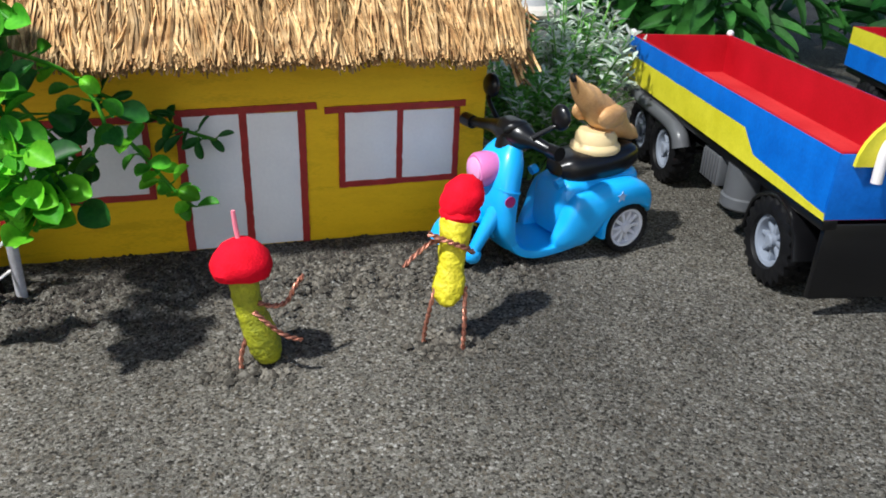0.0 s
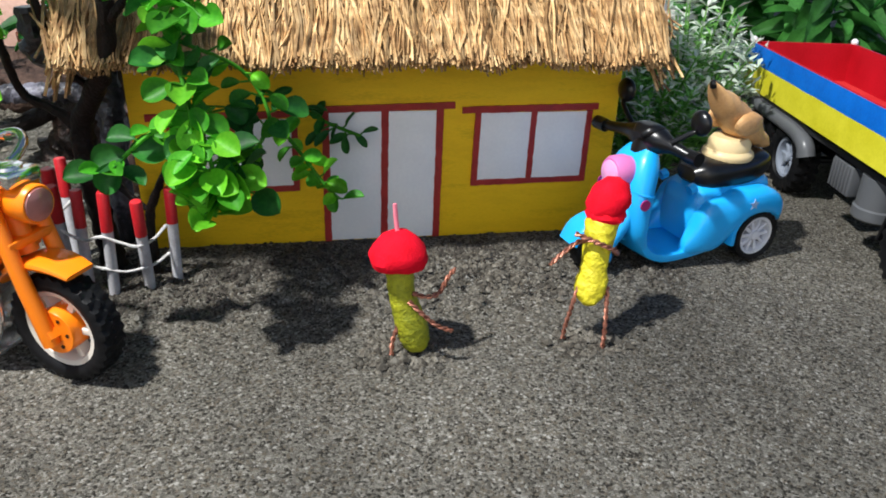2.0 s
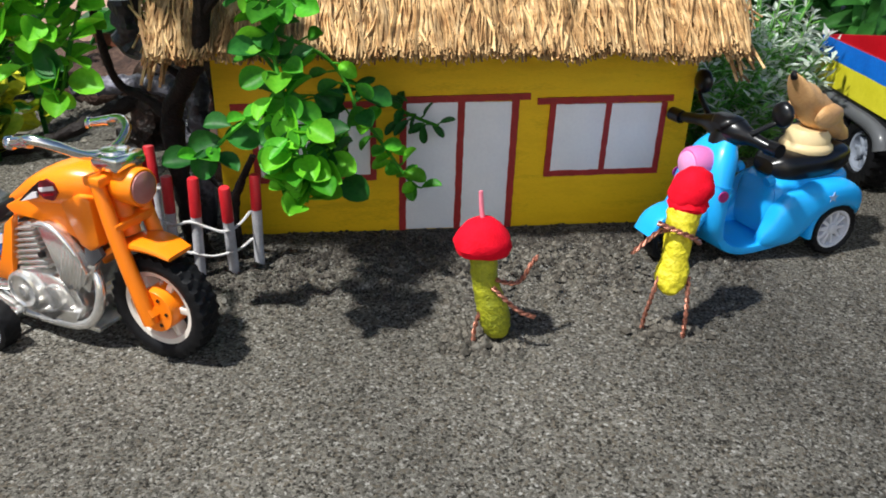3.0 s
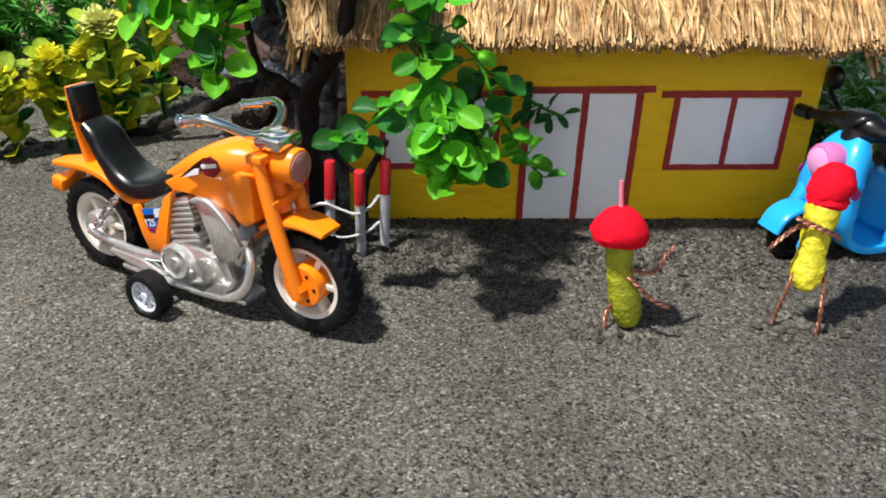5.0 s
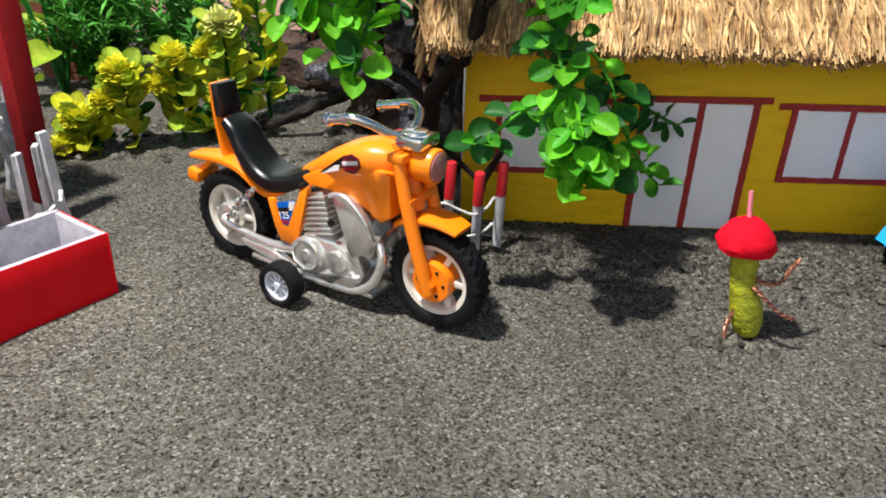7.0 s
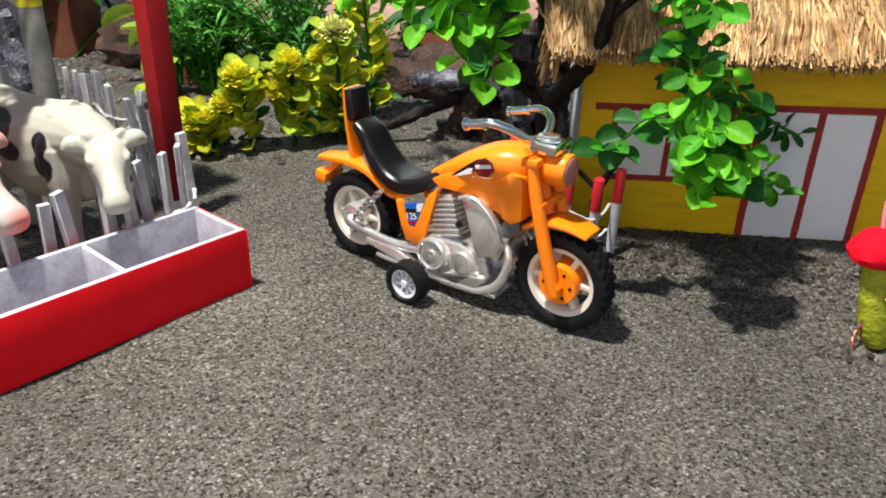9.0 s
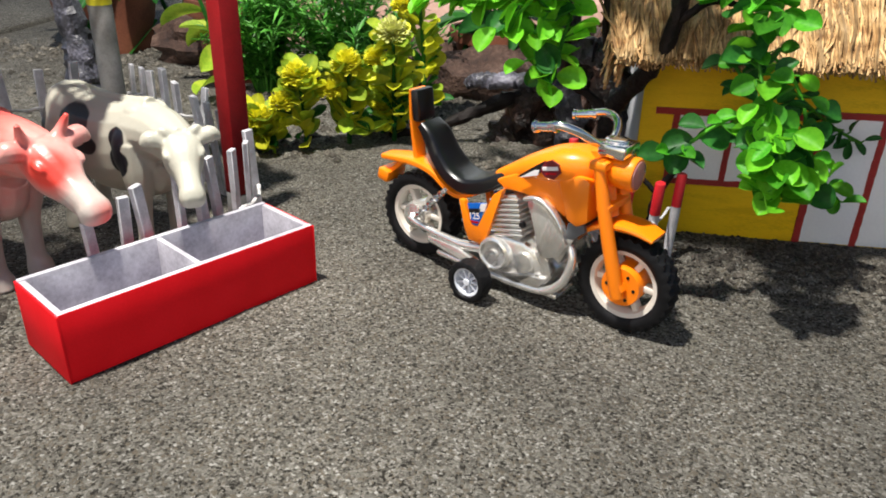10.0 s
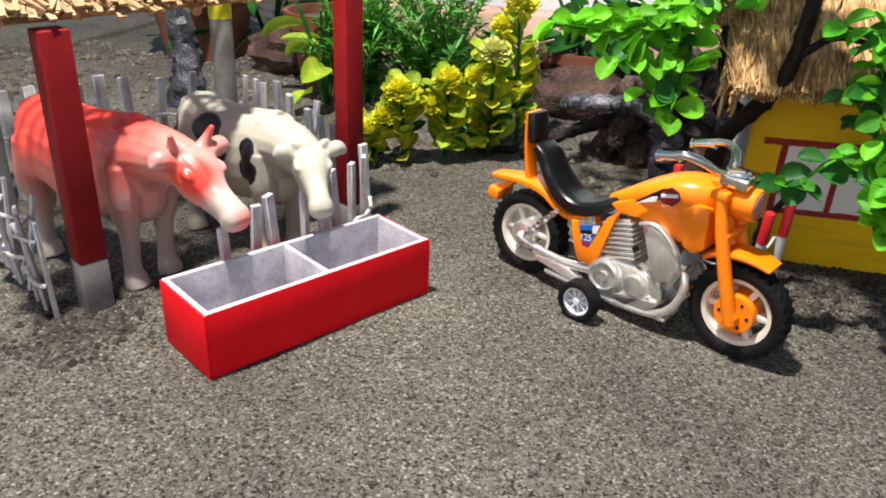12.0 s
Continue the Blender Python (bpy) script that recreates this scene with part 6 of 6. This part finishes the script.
# ---- yellow flowering plants ----
def rosette(centre, r, rng, petals=170, flat=0.75):
    """A ruffled flower head of many small petals."""
    verts, faces = [], []
    for i in range(petals):
        f = (i + 0.5) / petals
        th, ph = i * 2.39996, math.acos(1 - 1.5 * f)
        d = Vector((math.sin(ph) * math.cos(th), math.sin(ph) * math.sin(th), math.cos(ph) * flat)).normalized()
        s = d.cross(Vector((0, 0, 1)))
        s = s.normalized() if s.length > 1e-3 else Vector((1, 0, 0))
        u = s.cross(d)
        b = Vector(centre) + d * r * rng.uniform(0.25, 0.5)
        ln, w = r * rng.uniform(0.38, 0.55), r * rng.uniform(0.10, 0.19)
        k = len(verts)
        tip = b + d * ln
        verts += [b - s * w * 0.3, b + s * w * 0.3, tip + s * w + u * w * rng.uniform(-0.6, 0.6), tip + d * ln * 0.25 + u * w * rng.uniform(-0.5, 0.5), tip - s * w + u * w * rng.uniform(-0.6, 0.6)]
        faces += [(k, k + 1, k + 2), (k, k + 2, k + 3), (k, k + 3, k + 4)]
    return verts, faces


YL_A = leaf_mesh("leaf", 0.0180, 0.0122, 0.42, 0.1, mats=[LEAF_YELLOW], wide=1.45)
YL_B = leaf_mesh("leaf", 0.0188, 0.0126, 0.42, 0.1, mats=[LEAF_LIME], wide=1.45)
YL_C = leaf_mesh("leaf", 0.0180, 0.0100, mats=[LEAF_DARK])


def flower_plant(x, y, h, seed, pale, lean=(0, 0), label="artificial plant with ruffled yellow flowers and yellow-green leaves"):
    r = random.Random(seed)
    ob = thing("flowering_plant", pose(x, y, 0), label, "plant", "yellow plants in a row")
    top = Vector((lean[0], lean[1], h))
    part("stem", tube([(0, 0, -0.004, 0.0022), (lean[0] * 0.3, lean[1] * 0.3, h * 0.45, 0.0018), (*top, 0.0012)], 0.002, 8, 5), LEAF_DARK, ob)
    for k, (dx, dy, dz, rr) in enumerate(((0, -0.004, 0.002, 0.0135), (-0.012, -0.010, -0.018, 0.0105))):
        v, f = rosette(top + Vector((dx, dy, dz)), rr, r)
        pieces("flower_head", v, f, PETAL_PALE if pale and k == 0 else PETAL, ob)
    for i in range(72):
        f = r.uniform(0.06, 1.0)
        a = r.uniform(0, 6.283)
        base = Vector((lean[0] * f, lean[1] * f, h * f))
        out = Vector((math.cos(a), math.sin(a), r.uniform(-0.15, 0.75)))
        mesh = r.choice([YL_A, YL_B]) if f > 0.45 else r.choice([YL_B, YL_C, YL_A, YL_A])
        o = new("leaf", mesh)
        o.parent = ob
        normal = Vector((0, 0, 1)) * 0.8 - out * 0.5 + Vector((r.gauss(0, 0.3), r.gauss(-0.4, 0.3), 0))
        o.matrix_basis = facing(base + out * r.uniform(0.001, 0.006), normal, out, r.uniform(0.75, 1.3))


flower_plant(-0.288, 0.640, 0.026, 1, False, (-0.002, -0.008))
flower_plant(-0.258, 0.652, 0.060, 2, False, (0.000, -0.012))
flower_plant(-0.226, 0.668, 0.068, 3, False, (0.004, -0.012))
flower_plant(-0.190, 0.682, 0.092, 4, True, (0.002, -0.012))
flower_plant(-0.172, 0.735, 0.125, 5, False, (-0.006, -0.008))
flower_plant(-0.205, 0.700, 0.045, 6, False, (0.018, -0.006))


# ---- feathery bushes: stems with many narrow leaves ----
def feathery(name, x, y, h, radius, stems, per, leaf_len, leaf_w, mats, label, seed, splay=0.5, tip_mat=0.0):
    r = random.Random(seed)
    ob = thing(name, pose(x, y, 0), label, "plant")
    stem_bm = bmesh.new()
    verts, faces, slots = [], [], []
    for s in range(stems):
        a = r.uniform(0, 6.283)
        reach = radius * math.sqrt(r.random())
        hh = h * r.uniform(0.55, 1.0) * (1 - 0.35 * (reach / radius) ** 2)
        pts = [(reach * 0.25 * math.cos(a), reach * 0.25 * math.sin(a), -0.003, 0.0014), (reach * 0.55 * math.cos(a), reach * 0.55 * math.sin(a), hh * 0.5, 0.0011), (reach * math.cos(a) * (1 + splay * 0.4), reach * math.sin(a) * (1 + splay * 0.4), hh, 0.0006)]
        join(stem_bm, tube(pts, 0.001, 5, 4))
        path = smooth_path([p[:3] for p in pts], 12)
        for i in range(per):
            f = r.uniform(0.2, 1.0)
            q = Vector(path[min(len(path) - 1, int(f * len(path)))])
            aa = r.uniform(0, 6.283)
            d = Vector((math.cos(aa), math.sin(aa), r.uniform(0.1, 1.1))).normalized()
            side = d.cross(Vector((r.gauss(0, 0.3), r.gauss(0, 0.3), 1))).normalized()
            ln, w = leaf_len * r.uniform(0.6, 1.2), leaf_w * r.uniform(0.7, 1.2)
            k = len(verts)
            bend = Vector((0, 0, -ln * r.uniform(0, 0.3)))
            verts += [q, q + d * ln * 0.5 + side * w, q + d * ln + bend, q + d * ln * 0.5 - side * w]
            faces.append((k, k + 1, k + 2, k + 3))
            slots.append(1 if r.random() < tip_mat * f ** 2 else 0)
    part("stem", stem_bm, mats[0], ob)
    fo = pieces("foliage", verts, faces, mats, ob, kind="stuff")
    fo.data.polygons.foreach_set("material_index", slots)
    return ob


feathery("bushy_plant", 0.345, 0.625, 0.118, 0.050, 70, 70, 0.012, 0.0017, [PALE_FERN, FROST], "bushy green plant with frosted white tips behind the scooter", 1, tip_mat=0.55)
feathery("bushy_plant", 0.397, 0.668, 0.140, 0.052, 75, 70, 0.013, 0.0018, [PALE_FERN, FROST], "bushy green plant with frosted white tips behind the scooter", 2, tip_mat=1.1)
feathery("fern_plant", -0.352, 0.820, 0.150, 0.050, 46, 60, 0.018, 0.0016, [NEEDLE, LEAF_DARK], "tall feathery green plant", 3, 0.9)
feathery("fern_plant", -0.270, 0.850, 0.170, 0.085, 60, 60, 0.020, 0.0017, [NEEDLE, LEAF_DARK], "tall feathery green plant", 4, 0.9)


# ---- things behind: roots, pots, rocks, broad-leaved plants, kerb and wall ----
def root(name, pts, seed, label):
    ob = link_mesh(name, tube(pts, 0.01, 16, 8, rough=0.45, seed=seed), DRIFT)
    tagged(ob, label, "driftwood")


root("driftwood", [(-0.130, 0.690, 0.050, 0.0040), (-0.122, 0.688, 0.055, 0.0062), (-0.102, 0.686, 0.056, 0.0066), (-0.080, 0.685, 0.057, 0.0070), (-0.058, 0.680, 0.055, 0.0085), (-0.044, 0.672, 0.040, 0.0110), (-0.040, 0.668, -0.004, 0.0140)], 3, "thin lilac-grey driftwood branch reaching over the ground")
root("driftwood", [(-0.053, 0.566, 0.135, 0.0075), (-0.051, 0.565, 0.112, 0.0085), (-0.038, 0.565, 0.1075, 0.0085), (-0.026, 0.562, 0.106, 0.0090), (-0.018, 0.558, 0.097, 0.0072), (-0.016, 0.553, 0.082, 0.0062), (-0.018, 0.552, 0.045, 0.0064), (-0.020, 0.553, -0.005, 0.0080)], 5, "dark arched driftwood root behind the tree")
root("driftwood", [(-0.515, 0.745, -0.004, 0.020), (-0.512, 0.748, 0.040, 0.015), (-0.520, 0.752, 0.085, 0.013), (-0.545, 0.760, 0.150, 0.012)], 9, "dark upright driftwood root behind the shed")
low_branch = link_mesh("driftwood", tube([(-0.195, 0.690, 0.003, 0.003), (-0.160, 0.684, 0.012, 0.004), (-0.125, 0.690, 0.026, 0.005), (-0.090, 0.700, 0.040, 0.007), (-0.060, 0.705, 0.040, 0.010)], 0.005, 12, 8, rough=0.5, seed=12), BARK)
tagged(low_branch, "thin black driftwood branch on the ground", "driftwood")
stump = bmesh.new()
join(stump, blob((-0.046, 0.722, 0.028), 0.040, (1.0, 0.75, 1.25), 4, 0.75, 2.2, 3))
join(stump, tube([(-0.085, 0.700, 0.020, 0.010), (-0.066, 0.698, 0.060, 0.012), (-0.046, 0.696, 0.086, 0.013), (-0.026, 0.694, 0.090, 0.012), (-0.018, 0.690, 0.060, 0.010), (-0.018, 0.686, -0.004, 0.012)], 0.01, 16, 8, rough=0.6, seed=4))
join(stump, tube([(-0.100, 0.715, -0.004, 0.016), (-0.080, 0.715, 0.030, 0.013), (-0.056, 0.712, 0.070, 0.012)], 0.01, 14, 8, rough=0.6, seed=8))
tagged(link_mesh("tree_stump", stump, STUMP), "dark brown gnarled root stump beside the house", "stump")


def pot(x, y, r, h, mat, label, tilt=0):
    ob = thing("flower_pot", pose(x, y, 0, tilt, 0, 0), label, "flower pot")
    part("body", lathe([(r * 0.72, -0.002), (r * 0.95, h * 0.8), (r * 0.93, h * 0.8), (r * 0.7, 0.003)], "z", 32), mat, ob)
    part("rim", lathe([(r * 0.94, h * 0.8), (r * 1.06, h * 0.8), (r * 1.08, h), (r * 0.98, h), (r * 0.93, h * 0.82)], "z", 32, closed=True), mat, ob)
    part("soil", lathe([(r * 0.9, h * 0.86), (r * 0.9, h * 0.88)], "z", 24), SOIL, ob)


pot(-0.400, 0.880, 0.055, 0.085, TERRACOTTA, "brown terracotta flower pot in the shade")
pot(-0.125, 0.920, 0.048, 0.058, TERRACOTTA, "wide brown terracotta bowl behind the driftwood")
pot(-0.620, 0.980, 0.070, 0.110, TERRACOTTA, "brown terracotta flower pot in the shade")
pot(0.470, 1.060, 0.060, 0.120, POT_GREY, "grey flower pot behind the truck")
pot(0.800, 1.300, 0.070, 0.120, POT_GREY, "grey flower pot behind the truck")
bowl = thing("pale_bowl", pose(0.395, 0.76, 0), "cream-rimmed grey bowl upturned on a block", "bowl")
part("block", box(0, 0, 0.048, 0.05, 0.05, 0.098, 0.003), CONCRETE, bowl)
part("rim", lathe([(0.030, 0.098), (0.033, 0.101), (0.032, 0.105), (0.022, 0.107)], "z", 28), CREAM, bowl)
part("crown", lathe([(0.020, 0.106), (0.018, 0.122), (0.012, 0.130), (0.003, 0.132)], "z", 24), POT_GREY, bowl)


def rock(x, y, r, squash, seed, label):
    bm = blob((0, 0, 0), r, squash, 3, 0.45, 1.7, seed)
    ob = link_mesh("rock", bm, ROCK)
    ob.location = (x, y, r * squash[2] * 0.55)
    tagged(ob, label, "rock", "rocks behind the tree")


rock(-0.012, 0.632, 0.018, (1.0, 1.0, 1.6), 6, "small lilac-grey stone against the house")
rock(0.075, 0.850, 0.075, (1.0, 0.8, 0.9), 5, "rounded reddish brown rock beside the house")
rock(-0.130, 0.860, 0.050, (1.4, 0.8, 0.6), 8, "low brown rock behind the driftwood")
rock(-0.46, 0.94, 0.06, (1.2, 0.8, 0.6), 9, "low brown rock in the shade")
rock(-0.235, 0.93, 0.06, (1.5, 0.8, 0.5), 11, "low brown rock behind the plants")


def broad_plant(x, y, h, spread, count, seed, mesh_mat, label, length=0.07, width=0.022):
    r = random.Random(seed)
    me = leaf_mesh("leaf", length, width, 0.5, 0.5, 0.05, [mesh_mat], 1.0)
    ob = thing("broad_leaved_plant", pose(x, y, 0), label, "plant")
    for s in range(6):
        a = r.uniform(0, 6.28)
        part("stem", tube([(0, 0, -0.003, 0.003), (spread * 0.3 * math.cos(a), spread * 0.3 * math.sin(a), h * 0.5, 0.0025), (spread * 0.7 * math.cos(a), spread * 0.7 * math.sin(a), h, 0.0015)], 0.002, 6, 4), LEAF_DARK, ob)
    for i in range(count):
        a = r.uniform(0, 6.283)
        f = r.uniform(0.1, 1.0)
        out = Vector((math.cos(a), math.sin(a), r.uniform(-0.4, 0.7)))
        o = new("leaf", me)
        o.parent = ob
        o.matrix_basis = facing(Vector((spread * f * 0.7 * math.cos(a), spread * f * 0.7 * math.sin(a), h * r.uniform(0.15, 1.0))), Vector((r.gauss(0, 0.4), r.gauss(-0.3, 0.4), 1)), out, r.uniform(0.6, 1.2))


broad_plant(0.62, 1.02, 0.16, 0.14, 110, 1, LEAF_GARDEN, "low plant with long mid-green leaves behind the truck")
broad_plant(0.66, 0.88, 0.13, 0.11, 130, 6, LEAF_GARDEN, "dense dark green leafy plant behind the truck")
broad_plant(0.82, 1.02, 0.20, 0.16, 130, 2, LEAF_GARDEN, "dense dark green leafy plant behind the truck")
broad_plant(0.50, 1.20, 0.20, 0.16, 100, 3, LEAF_GARDEN, "dense dark green leafy plant behind the truck")
broad_plant(1.00, 0.90, 0.22, 0.16, 120, 4, LEAF_DARK, "dense dark green leafy plant behind the truck")
broad_plant(0.72, 1.25, 0.24, 0.20, 120, 5, LEAF_LIME, "low plant with long mid-green leaves behind the truck")
broad_plant(-0.385, 0.800, 0.100, 0.04, 7, 6, LEAF_LIME, "small plant with broad pale green leaves by the pot", 0.05, 0.026)
broad_plant(-0.12, 0.93, 0.13, 0.07, 60, 7, LEAF_DARK, "dark green leafy plant in the terracotta bowl", 0.045, 0.02)
broad_plant(-0.56, 1.05, 0.22, 0.18, 90, 8, LEAF_DARK, "dense dark green leafy plant behind the shed")

slab = box(-1.25, 1.35, 0.0, 0.9, 0.9, 0.014, 0.004)
tagged(link_mesh("pavement_slab", slab, CEMENT), "pale grey concrete slab edge beyond the shed", "pavement", kind="structure")
pw = box(0.02, 1.09, 0.032, 0.94, 0.06, 0.075, 0.004)
tagged(link_mesh("wall_low", pw, PINK_WALL), "low pinkish rendered plinth along the back", "wall", kind="structure")
tagged(link_mesh("wall_back", box(0.12, 1.17, 0.35, 1.15, 0.1, 0.72, 0.004), PALE_WALL), "pale blue-grey painted wall behind the plants", "wall", kind="structure")
build_truck(pose(0.6072, 0.4078, 0, 0, 0, 74) @ Matrix.Diagonal((1, -1, 1, 1)), 0.304, "second painted toy truck with blue and lemon sides", (0.044, 0.207, 0.257), "toy trucks", False)
